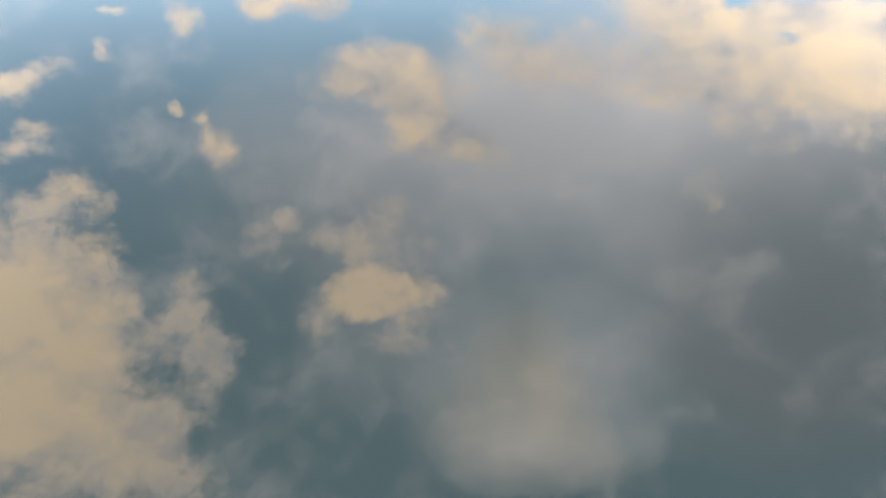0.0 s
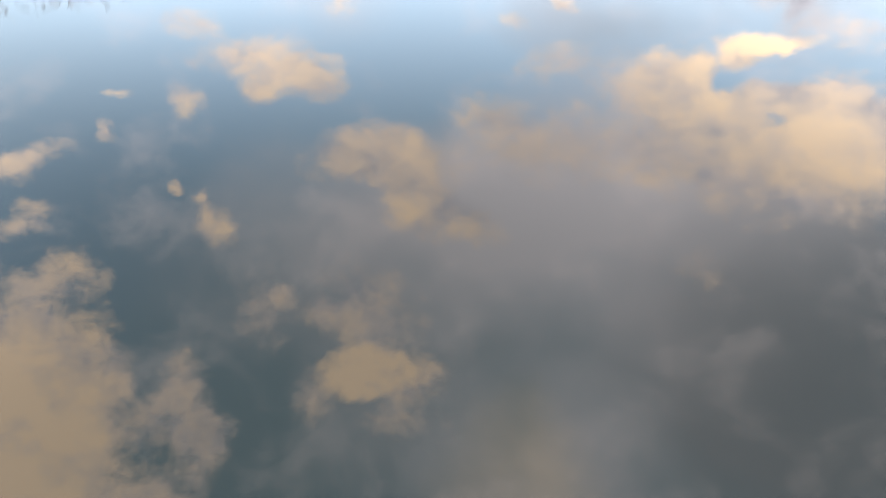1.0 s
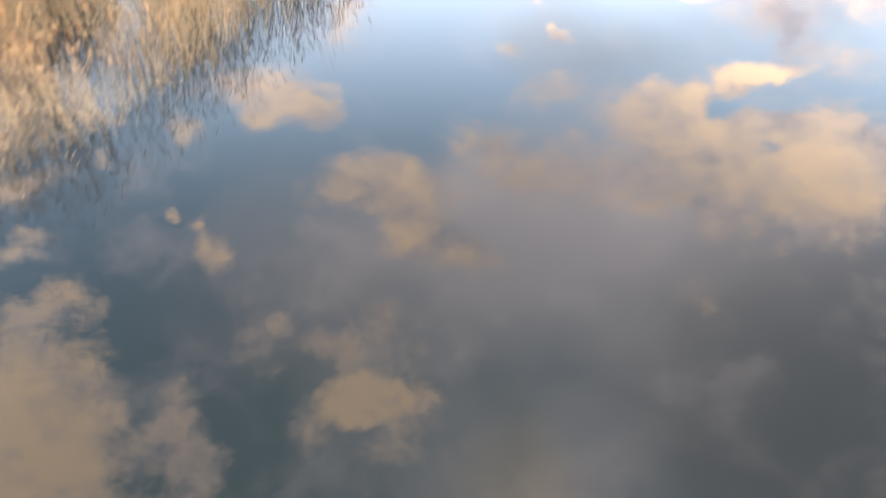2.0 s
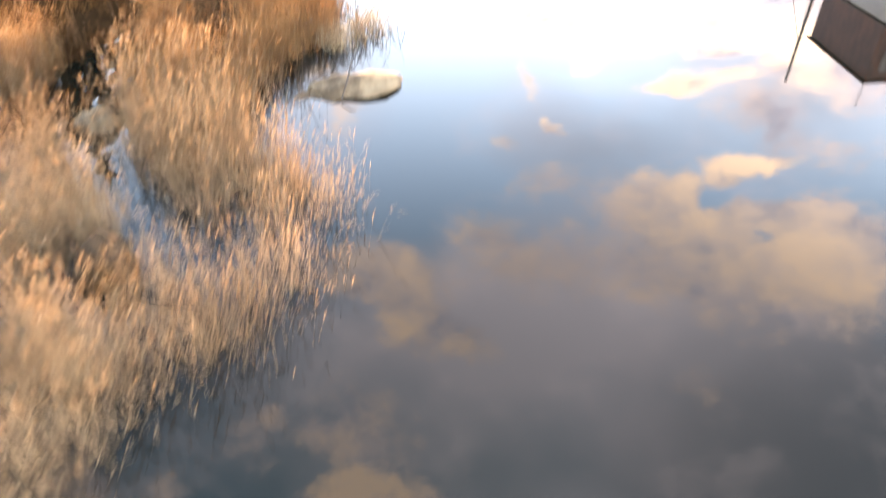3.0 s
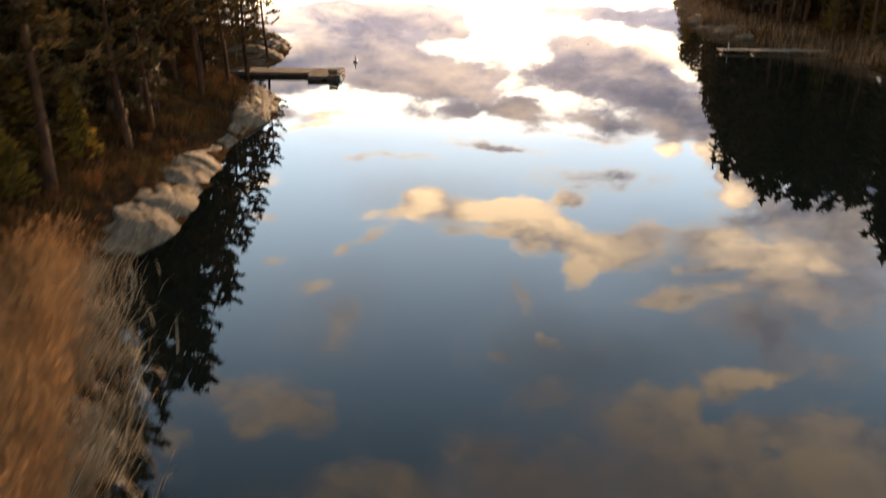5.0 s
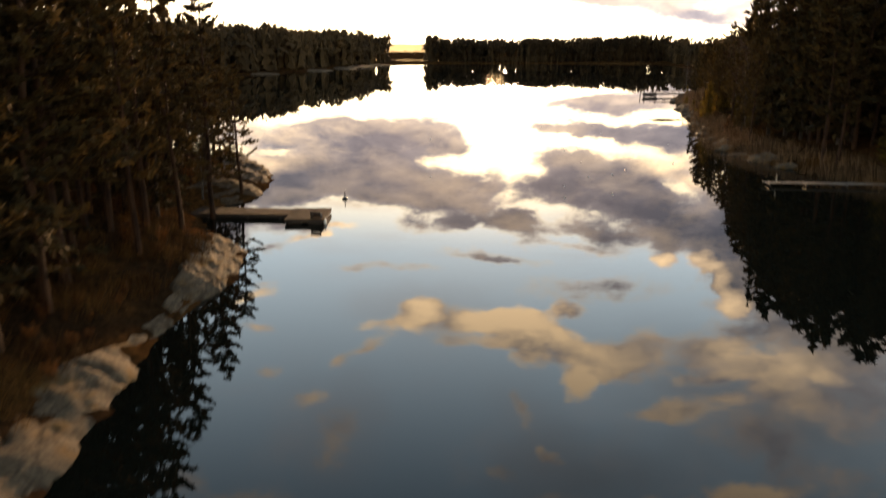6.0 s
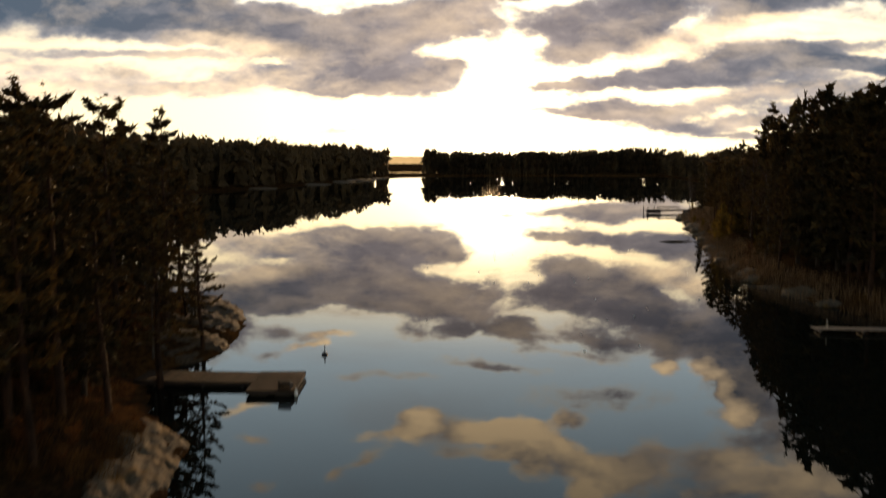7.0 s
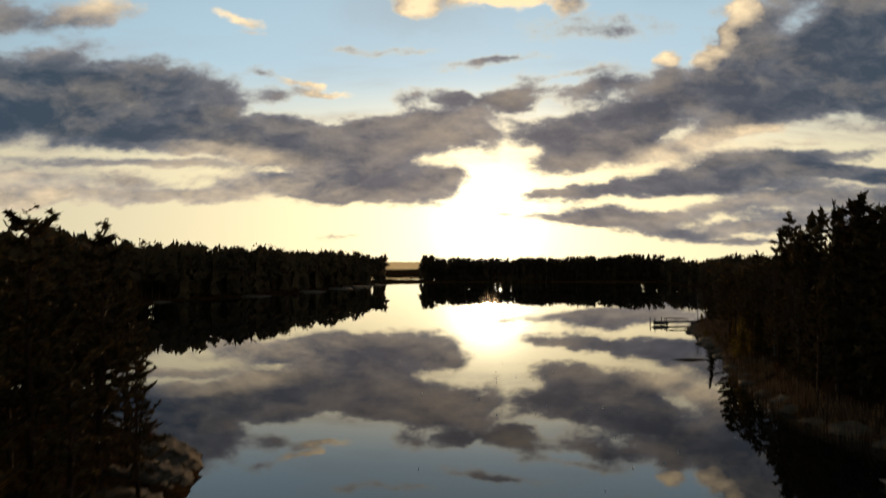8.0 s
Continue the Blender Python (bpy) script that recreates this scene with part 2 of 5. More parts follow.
KITE = [
    (0.389, -0.074, 0.081, 0.017, 0, 1.95, 0.95, 0.70),
    (0.371, -0.059, 0.056, 0.018, -11, 1.80, 0.90, 0.70),
    (0.141, -0.126, 0.022, 0.011, 20, 1.35, 0.85, 0.70),
    (0.080, -0.105, 0.040, 0.014, 10, 0.90, 0.50, 0.60),
    (-0.140, -0.146, 0.037, 0.061, 19, 0.90, 0.50, 0.50),
    (0.292, -0.025, 0.056, 0.061, 0, 1.80, 0.75, 0.60),
    (0.319, -0.032, 0.027, 0.040, 0, 1.65, 0.85, 0.60),
    (0.259, -0.005, 0.051, 0.043, 0, 1.35, 0.50, 0.50),
    (0.355, 0.004, 0.037, 0.028, 0, 1.65, 0.70, 0.60),
    (0.469, 0.008, 0.053, 0.048, 0, 1.80, 0.80, 0.60),
    (0.516, 0.008, 0.060, 0.059, 0, 1.65, 0.60, 0.50),
    (0.412, -0.008, 0.070, 0.030, 0, 1.50, 0.45, 0.50),
]
KITE_EDGE = [
    (0.426, -0.121, 0.054, 0.059, 1, 1.20, 0.05, 0.20),
    (0.385, -0.153, 0.083, 0.033, 1, 1.05, 0.10, 0.40),
    (-0.223, -0.040, 0.090, 0.050, 9, 1.50, 0.70, 0.60),
    (-0.179, -0.027, 0.063, 0.040, 9, 1.42, 0.75, 0.60),
    (-0.248, -0.008, 0.036, 0.031, 0, 1.20, 0.55, 0.50),
    (-0.329, -0.095, 0.054, 0.027, 0, 0.90, 0.45, 0.50),
    (-0.286, -0.054, 0.072, 0.033, 0, 0.90, 0.40, 0.50),
    (0.051, 0.016, 0.066, 0.040, 0, 1.42, 0.55, 0.50),
    (0.127, -0.050, 0.073, 0.036, -14, 1.05, 0.40, 0.50),
    (-0.098, 0.067, 0.093, 0.055, 0, 1.20, 0.50, 0.50),
    (-0.031, 0.088, 0.089, 0.066, 0, 0.90, 0.35, 0.40),
]
KITE_FILL = [
    (0.335, 0.019, 0.073, 0.039, 0, 1.35, 0.60, 0.50),
    (0.382, -0.017, 0.043, 0.021, 0, 1.20, 0.50, 0.50),
    (0.438, -0.013, 0.055, 0.030, 0, 1.35, 0.50, 0.50),
    (0.231, -0.029, 0.088, 0.059, 0, 0.90, 0.35, 0.50),
    (0.502, -0.084, 0.089, 0.034, 1, 1.05, 0.20, 0.40),
    (0.453, 0.043, 0.162, 0.058, 0, 1.35, 0.45, 0.50),
    (0.305, 0.058, 0.153, 0.057, 0, 1.05, 0.35, 0.50),
    (0.162, 0.059, 0.161, 0.072, 0, 0.90, 0.30, 0.50),
]
HIGH_SCRAPS = [
    (-0.347, -0.000, 0.025, 0.034, -10, 1.50, 0.90, 0.70),
    (-0.422, -0.010, 0.027, 0.010, 0, 1.20, 0.80, 0.70),
    (-0.441, 0.043, 0.015, 0.025, 0, 1.35, 0.80, 0.70),
    (-0.524, 0.074, 0.065, 0.021, -18, 1.35, 0.70, 0.60),
    (-0.553, 0.088, 0.038, 0.032, 0, 1.35, 0.60, 0.60),
    (-0.525, 0.139, 0.040, 0.018, 1, 1.35, 0.70, 0.60),
    (-0.546, 0.164, 0.053, 0.019, -9, 1.35, 0.65, 0.60),
    (-0.366, 0.111, 0.012, 0.012, 0, 1.50, 0.90, 0.70),
    (-0.334, 0.125, 0.019, 0.012, 0, 1.20, 0.70, 0.60),
    (-0.312, 0.173, 0.037, 0.037, -19, 1.42, 0.75, 0.60),
    (-0.327, 0.148, 0.013, 0.038, -9, 0.90, 0.60, 0.60),
]
HIGH_BANK = [
    (-0.156, 0.078, 0.066, 0.042, -19, 1.35, 0.60, 0.50),
    (-0.085, 0.076, 0.087, 0.055, 14, 1.50, 0.65, 0.50),
    (-0.029, 0.152, 0.074, 0.047, 9, 1.65, 0.75, 0.60),
    (0.036, 0.166, 0.058, 0.038, 19, 1.42, 0.60, 0.50),
    (-0.055, 0.109, 0.073, 0.044, 19, 1.35, 0.55, 0.50),
    (0.101, 0.054, 0.081, 0.037, 0, 1.05, 0.40, 0.50),
    (0.356, 0.025, 0.056, 0.052, 0, 1.50, 0.80, 0.60),
    (0.473, 0.013, 0.066, 0.066, 0, 1.80, 0.90, 0.60),
    (0.414, 0.097, 0.096, 0.083, -1, 1.50, 0.60, 0.50),
    (0.515, 0.073, 0.094, 0.106, -1, 1.65, 0.60, 0.50),
    (0.324, 0.078, 0.115, 0.069, -1, 1.20, 0.45, 0.50),
    (0.336, 0.216, 0.048, 0.045, -2, 0.90, 0.40, 0.50),
]
OVERHEAD = [
    (-0.563, 0.332, 0.059, 0.091, 4, 2.25, 0.95, 0.70),
    (-0.500, 0.314, 0.082, 0.080, 3, 2.10, 0.80, 0.60),
    (-0.552, 0.444, 0.122, 0.126, 6, 2.25, 0.92, 0.70),
    (-0.470, 0.414, 0.067, 0.116, 4, 2.10, 0.85, 0.60),
    (-0.527, 0.551, 0.164, 0.113, 7, 2.10, 0.70, 0.50),
    (-0.487, 0.219, 0.053, 0.046, 2, 1.50, 0.60, 0.50),
    (-0.534, 0.240, 0.040, 0.034, 3, 1.35, 0.50, 0.50),
    (-0.428, 0.360, 0.027, 0.042, 3, 1.50, 0.55, 0.50),
    (-0.385, 0.399, 0.055, 0.026, -23, 1.50, 0.55, 0.50),
    (-0.352, 0.380, 0.042, 0.062, -18, 1.50, 0.55, 0.50),
    (-0.360, 0.439, 0.093, 0.040, 3, 1.50, 0.45, 0.50),
]
OVERHEAD_FRINGE = [
    (-0.326, 0.459, 0.044, 0.068, 3, 1.42, 0.45, 0.50),
    (-0.387, 0.519, 0.078, 0.059, 4, 1.65, 0.50, 0.50),
    (-0.427, 0.585, 0.077, 0.087, 5, 1.65, 0.55, 0.50),
    (-0.357, 0.615, 0.063, 0.060, 4, 1.42, 0.45, 0.50),
    (-0.638, 0.397, 0.132, 0.224, 6, 2.25, 0.90, 0.60),
]
CENTRE = [
    (-0.225, 0.261, 0.022, 0.021, 0, 1.50, 0.75, 0.60),
    (-0.163, 0.292, 0.063, 0.030, 22, 1.65, 0.80, 0.60),
    (-0.125, 0.273, 0.071, 0.087, 0, 1.12, 0.50, 0.50),
    (-0.120, 0.368, 0.078, 0.045, 0, 2.40, 1.00, 0.70),
    (-0.051, 0.376, 0.067, 0.043, 0, 2.10, 0.90, 0.70),
    (-0.124, 0.399, 0.034, 0.014, 0, 1.80, 0.95, 0.70),
    (-0.083, 0.305, 0.078, 0.094, 0, 0.98, 0.40, 0.50),
    (-0.066, 0.433, 0.096, 0.035, 0, 1.05, 0.40, 0.50),
    (-0.189, 0.398, 0.044, 0.060, 1, 0.98, 0.40, 0.50),
    (-0.248, 0.287, 0.054, 0.093, 1, 0.75, 0.35, 0.50),
]
VEIL_EAST = [
    (0.467, -0.156, 0.196, 0.131, 2, 0.70, 0.20, 0.50),
    (0.338, -0.220, 0.163, 0.106, 13, 0.50, 0.35, 0.50),
    (0.510, -0.256, 0.145, 0.084, 4, 0.60, 0.10, 0.50),
    (-0.140, -0.164, 0.108, 0.117, 20, 0.40, 0.60, 0.50),
    (0.114, -0.156, 0.088, 0.118, 1, 0.30, 0.50, 0.50),
    (-0.017, -0.320, 0.160, 0.060, 0, 0.40, 0.70, 0.50),
    (0.203, -0.094, 0.169, 0.087, 1, 0.50, 0.25, 0.50),
    (-0.076, 0.075, 0.104, 0.054, 10, 0.60, 0.60, 0.50),
]
VEIL_HIGH = [
    (0.482, 0.286, 0.301, 0.269, -5, 1.00, 0.08, 0.50),
    (0.164, 0.137, 0.266, 0.137, -1, 0.60, 0.60, 0.50),
    (0.010, 0.116, 0.197, 0.118, 9, 0.50, 0.50, 0.50),
]
VEIL = [
    (-0.185, 0.235, 0.276, 0.179, 0, 0.40, 0.40, 0.50),
    (-0.031, 0.250, 0.239, 0.170, -1, 0.35, 0.45, 0.50),
    (0.130, 0.497, 0.215, 0.170, -3, 0.60, 0.88, 0.50),
    (0.084, 0.583, 0.181, 0.077, -3, 0.50, 0.70, 0.50),
    (0.366, 0.112, 0.188, 0.122, -2, 0.60, 0.55, 0.50),
    (0.470, 0.165, 0.177, 0.130, -3, 0.70, 0.35, 0.50),
    (0.185, 0.065, 0.221, 0.142, -1, 0.60, 0.62, 0.50),
    (0.061, 0.179, 0.292, 0.168, -1, 0.50, 0.45, 0.50),
    (0.232, 0.267, 0.299, 0.188, -3, 0.55, 0.56, 0.50),
    (0.531, 0.394, 0.260, 0.259, -8, 1.00, 0.05, 0.50),
    (-0.077, 0.423, 0.172, 0.150, -0, 0.50, 0.50, 0.50),
    (0.348, 0.413, 0.235, 0.203, -5, 0.60, 0.22, 0.50),
    (-0.183, 0.128, 0.193, 0.126, -0, 0.35, 0.50, 0.50),
]

CHART_EL = radians(38)


def build_sky():
    world = bpy.data.worlds.new("evening_sky")
    scene.world = world
    world.use_nodes = True
    world.cycles.sampling_method, world.cycles.sample_map_resolution = "MANUAL", 512
    g = Net(world.node_tree)
    d = g.add("ShaderNodeTexCoord").outputs["Generated"]
    sky = g.add("ShaderNodeTexSky", sky_type="NISHITA", sun_disc=False, sun_elevation=SUN_EL, sun_rotation=SUN_AZ, altitude=60.0, air_density=1.0, dust_density=1.2, ozone_density=2.0)
    east = g.vec("DOT_PRODUCT", d, (1, 0, 0))
    up = g.vec("DOT_PRODUCT", d, (0, -math.sin(CHART_EL), math.cos(CHART_EL)))
    ahead = g.vec("DOT_PRODUCT", d, (0, math.cos(CHART_EL), math.sin(CHART_EL)))
    high = g.vec("DOT_PRODUCT", d, (0, 0, 1))
    k = g.math("DIVIDE", 2.0, g.math("MAXIMUM", g.math("ADD", ahead, 1.0), 0.05))
    chart = g.add("ShaderNodeCombineXYZ", {0: g.math("MULTIPLY", east, k), 1: g.math("MULTIPLY", up, k), 2: 0.0}).outputs[0]
    # cloud texture lies flatter towards the horizon
    side, rise = g.math("MULTIPLY", east, k), g.math("MULTIPLY", up, k)
    sink = g.math("EXPONENT", g.math("MULTIPLY_ADD", rise, -2.2, -1.52))
    flat = g.add("ShaderNodeCombineXYZ", {0: side, 1: g.math("MULTIPLY_ADD", sink, -0.75, rise), 2: 0.0}).outputs[0]
    drift = g.noise(flat, 5.0, 3.0, 0.6).outputs["Color"]
    billow = g.noise(flat, 15.0, 5.0, 0.62).outputs["Color"]
    p = g.vec("MULTIPLY_ADD", g.vec("SUBTRACT", drift, (0.5, 0.5, 0.5)), (0.032, 0.022, 0.0), chart)
    p = g.vec("MULTIPLY_ADD", g.vec("SUBTRACT", billow, (0.5, 0.5, 0.5)), (0.05, 0.034, 0.0), p)

    def gather(banks, total=None):
        for bank in banks:
            for u, v, ru, rv, turn, thick, warm, pale in bank:
                # each cloud leans a hair on the sum so far, which keeps the shader's stack short
                q = g.vec("MULTIPLY_ADD", total, (1e-5, 1e-5, 0), p) if total else p
                m = g.add("ShaderNodeMapping", {"Vector": q, "Location": (u, v, 0), "Rotation": (0, 0, radians(turn)), "Scale": (ru, rv, 1)}, vector_type="TEXTURE").outputs[0]
                s = g.add("ShaderNodeTexGradient", {"Vector": m}, gradient_type="SPHERICAL").outputs["Fac"]
                total = g.vec("ADD", total if total else (0, 0, 0), g.vec("MULTIPLY", s, (thick, thick * warm, thick * pale)))
        parts = g.add("ShaderNodeSeparateXYZ", {0: total}).outputs
        most = g.math("MAXIMUM", parts[0], 0.02)
        return parts[0], g.math("DIVIDE", parts[1], most, clamp=True), g.math("DIVIDE", parts[2], most, clamp=True), total

    heap, warm, pale, total = gather((WEST_ROOF, WEST_FLOOR, WEST_STREAKS, HIGH_WEST, HIGH_MIDDLE, SUN_BANK, EAST_BANK, EAST_RIMS, EAST_LENS, EAST_LOW, CREAM_BANK, CREAM_SCRAPS, PALE_BANK, PALE_GREYS, KITE, KITE_EDGE, KITE_FILL, HIGH_SCRAPS, HIGH_BANK, OVERHEAD, OVERHEAD_FRINGE, CENTRE))
    p = g.vec("MULTIPLY_ADD", total, (1e-5, 1e-5, 0), p)
    haze, haze_warm, _, _ = gather((VEIL_EAST, VEIL_HIGH, VEIL))
    puff = g.noise(flat, 8.0, 9.0, 0.60).outputs["Fac"]
    toward_sun = g.vec("ADD", flat, (0.003, -0.05, 0.0))
    relief = g.math("SUBTRACT", g.noise(flat, 7.0, 5.0, 0.6).outputs["Fac"], g.noise(toward_sun, 7.0, 5.0, 0.6).outputs["Fac"])
    fleece = g.noise(flat, 11.0, 6.0, 0.6, 0.6).outputs["Fac"]
    tuft = g.noise(flat, 24.0, 8.0, 0.66, 0.5).outputs["Fac"]
    fine = g.noise(flat, 46.0, 6.0, 0.62, 0.3).outputs["Fac"]
    thick = g.math("MULTIPLY_ADD", g.math("SUBTRACT", puff, 0.5), 1.5, heap)
    thick = g.math("MULTIPLY_ADD", g.math("SUBTRACT", tuft, 0.5), 1.7, thick)
    thick = g.math("MULTIPLY_ADD", g.math("SUBTRACT", fine, 0.5), 1.3, thick)
    thick = g.math("MULTIPLY", thick, g.smooth(heap, 0.0, 0.35))
    toward = g.vec("DOT_PRODUCT", d, tuple(SUN_DIR))
    near_sun = g.math("POWER", g.math("MAXIMUM", toward, 0.0), 14.0)
    core = g.math("MULTIPLY_ADD", g.math("POWER", g.math("MAXIMUM", toward, 0.0), 1100.0), 1.2, g.math("MULTIPLY", g.math("POWER", g.math("MAXIMUM", toward, 0.0), 160.0), 0.15))
    low = g.smooth(high, 0.28, 0.62, 1.0, 0.0)
    bottom = g.smooth(high, 0.05, 0.35, 1.0, 0.0)
    crisp = g.smooth(thick, 0.10, 1.55)
    woolly = g.math("MULTIPLY", g.smooth(thick, 0.05, 1.55), 0.85)
    cover = g.math("ADD", g.math("MULTIPLY", crisp, low), g.math("MULTIPLY", woolly, g.math("SUBTRACT", 1.0, low)), clamp=True)
    # open sky, pale lower down, with a bright band over the horizon
    haze_blue = g.mix(g.smooth(high, 0.22, 0.68), (4.1, 5.6, 6.4), (1.65, 2.7, 3.6))
    haze_blue = g.mix(g.smooth(high, 0.55, 0.92), haze_blue, (1.5, 2.3, 2.65))
    aside = g.smooth(toward, 0.60, 0.94, 0.50, 1.0)
    clear = g.mix(1.0, g.mix(0.84, sky.outputs[0], haze_blue), g.add("ShaderNodeCombineColor", {0: aside, 1: aside, 2: aside}).outputs[0], "MULTIPLY")
    band = g.math("MULTIPLY", g.smooth(high, 0.12, 0.27, 1.0, 0.0), g.math("MULTIPLY_ADD", near_sun, 0.35, 0.65))
    clear = g.mix(band, clear, g.mix(near_sun, (6.6, 5.1, 2.35), (12.5, 10.2, 5.8)))
    veil = g.math("MULTIPLY", g.math("MULTIPLY_ADD", g.math("SUBTRACT", puff, 0.5), 0.8, g.math("MULTIPLY", haze, 1.3)), 0.75, clamp=True)
    clear = g.mix(g.math("MULTIPLY", g.smooth(haze, 0.0, 0.2), veil), clear, g.mix(g.smooth(haze_warm, 0.6, 0.95), g.mix(g.smooth(haze_warm, -0.1, 0.7), (0.58, 0.72, 0.84), (2.8, 2.85, 2.95)), (4.7, 4.0, 3.1)))
    wisp = g.math("MULTIPLY", g.smooth(g.noise(flat, 6.0, 9.0, 0.62, 0.2).outputs["Fac"], 0.47, 0.72), g.math("MULTIPLY", g.math("SUBTRACT", 1.0, low), 0.28))
    clear = g.mix(wisp, clear, (4.0, 3.75, 3.6))
    streak = g.noise(g.vec("MULTIPLY", flat, (0.5, 1.6, 1.0)), 9.0, 8.0, 0.62).outputs["Fac"]
    thin = g.math("MULTIPLY", g.smooth(streak, 0.46, 0.72), g.math("MULTIPLY", bottom, g.smooth(high, 0.07, 0.13)))
    clear = g.mix(g.math("MULTIPLY", thin, 0.8), clear, (3.6, 2.9, 2.4))
    # clouds: grey bellies, warm where the sun reaches them, bright at thin edges near the sun
    grain = g.math("MULTIPLY_ADD", g.math("SUBTRACT", tuft, 0.5), 0.9, g.math("MULTIPLY", g.math("SUBTRACT", fleece, 0.5), 0.9))
    thinness = g.smooth(thick, 0.7, 2.4, 0.45, -0.08)
    grey = g.mix(g.math("ADD", grain, g.math("ADD", g.math("MULTIPLY_ADD", pale, 0.75, 0.12), thinness), clamp=True), (0.36, 0.56, 0.80), (2.45, 2.4, 2.45))
    grey = g.mix(g.math("MULTIPLY", near_sun, 0.45), grey, (1.75, 1.25, 1.1))
    wool = g.mix(g.math("ADD", grain, 0.4, clamp=True), (1.4, 1.55, 1.8), (3.3, 3.1, 3.0))
    belly = g.mix(low, wool, grey)
    lit = g.mix(low, (4.4, 3.45, 2.25), (9.8, 7.4, 4.3))
    shade = g.math("MULTIPLY_ADD", relief, 3.4, g.math("MULTIPLY_ADD", thinness, -0.6, grain))
    cloud = g.mix(g.math("ADD", warm, g.math("MULTIPLY", shade, g.math("MULTIPLY_ADD", warm, 0.9, 0.10)), clamp=True), belly, lit)
    rim = g.math("MULTIPLY", g.smooth(thick, 0.3, 1.3, 1.0, 0.0), near_sun)
    cloud = g.mix(g.math("MULTIPLY", rim, 0.6), cloud, (13.0, 10.0, 5.0))
    colour = g.mix(cover, clear, cloud)
    glow = g.mix(1.0, (26.0, 22.0, 15.0), core, "MULTIPLY")
    dim = g.smooth(thick, 0.3, 1.7, 1.0, 0.10)
    colour = g.mix(dim, colour, g.mix(1.0, colour, glow, "ADD"))
    colour = g.mix(g.smooth(high, 0.40, 0.80), colour, g.mix(1.0, colour, (0.70, 0.70, 0.70), "MULTIPLY"))
    back = g.add("ShaderNodeBackground", {"Color": colour, "Strength": 0.1})
    out = g.add("ShaderNodeOutputWorld", {"Surface": back.outputs[0]})


build_sky()
sun = new("sun", bpy.data.lights.new("sun", "SUN"))
sun.data.energy, sun.data.angle, sun.data.color = 1.9, radians(1.5), (1.0, 0.62, 0.30)
sun.matrix_world = look(SUN_DIR * 400, (0, 0, 0))


# ---- materials ----
def material(name, build):
    m = bpy.data.materials.new(name)
    m.use_nodes = True
    g = Net(m.node_tree)
    out = g.add("ShaderNodeOutputMaterial")
    g.links.new(build(g), out.inputs["Surface"])
    return m


def surface(name, dark, light, scale, rough=0.8, bump=0.3, fine=6.0, metal=0.0, spread=0.25, translucent=0.0, grain=(1, 1, 1), shine=0.5):
    """A mottled surface: two colours mixed by coarse stains and fine grain, varied from object to object."""

    def build(g):
        co = g.vec("MULTIPLY", g.add("ShaderNodeTexCoord").outputs["Object"], grain)
        a = g.noise(co, scale, 5.0, 0.6).outputs["Fac"]
        b = g.noise(co, scale * fine, 6.0, 0.65).outputs["Fac"]
        rand = g.add("ShaderNodeObjectInfo").outputs["Random"]
        isle = g.add("ShaderNodeNewGeometry").outputs["Random Per Island"]
        f = g.math("MULTIPLY_ADD", g.math("SUBTRACT", b, 0.5), 0.9, g.smooth(a, 0.3, 0.7))
        f = g.math("MULTIPLY_ADD", g.math("SUBTRACT", rand, 0.5), spread, f)
        f = g.math("MULTIPLY_ADD", g.math("SUBTRACT", isle, 0.5), spread, f, clamp=True)
        colour = g.mix(f, dark, light)
        relief = g.add("ShaderNodeBump", {"Height": b, "Strength": bump, "Distance": 0.02}).outputs[0]
        base = g.add("ShaderNodeBsdfPrincipled", {"Base Color": colour, "Roughness": g.math("MULTIPLY_ADD", a, 0.2, rough - 0.1), "Metallic": metal, "Specular IOR Level": shine, "Normal": relief}).outputs[0]
        if not translucent:
            return base
        thin = g.add("ShaderNodeBsdfTranslucent", {"Color": colour}).outputs[0]
        return g.add("ShaderNodeMixShader", {0: translucent, 1: base, 2: thin}).outputs[0]

    return material(name, build)


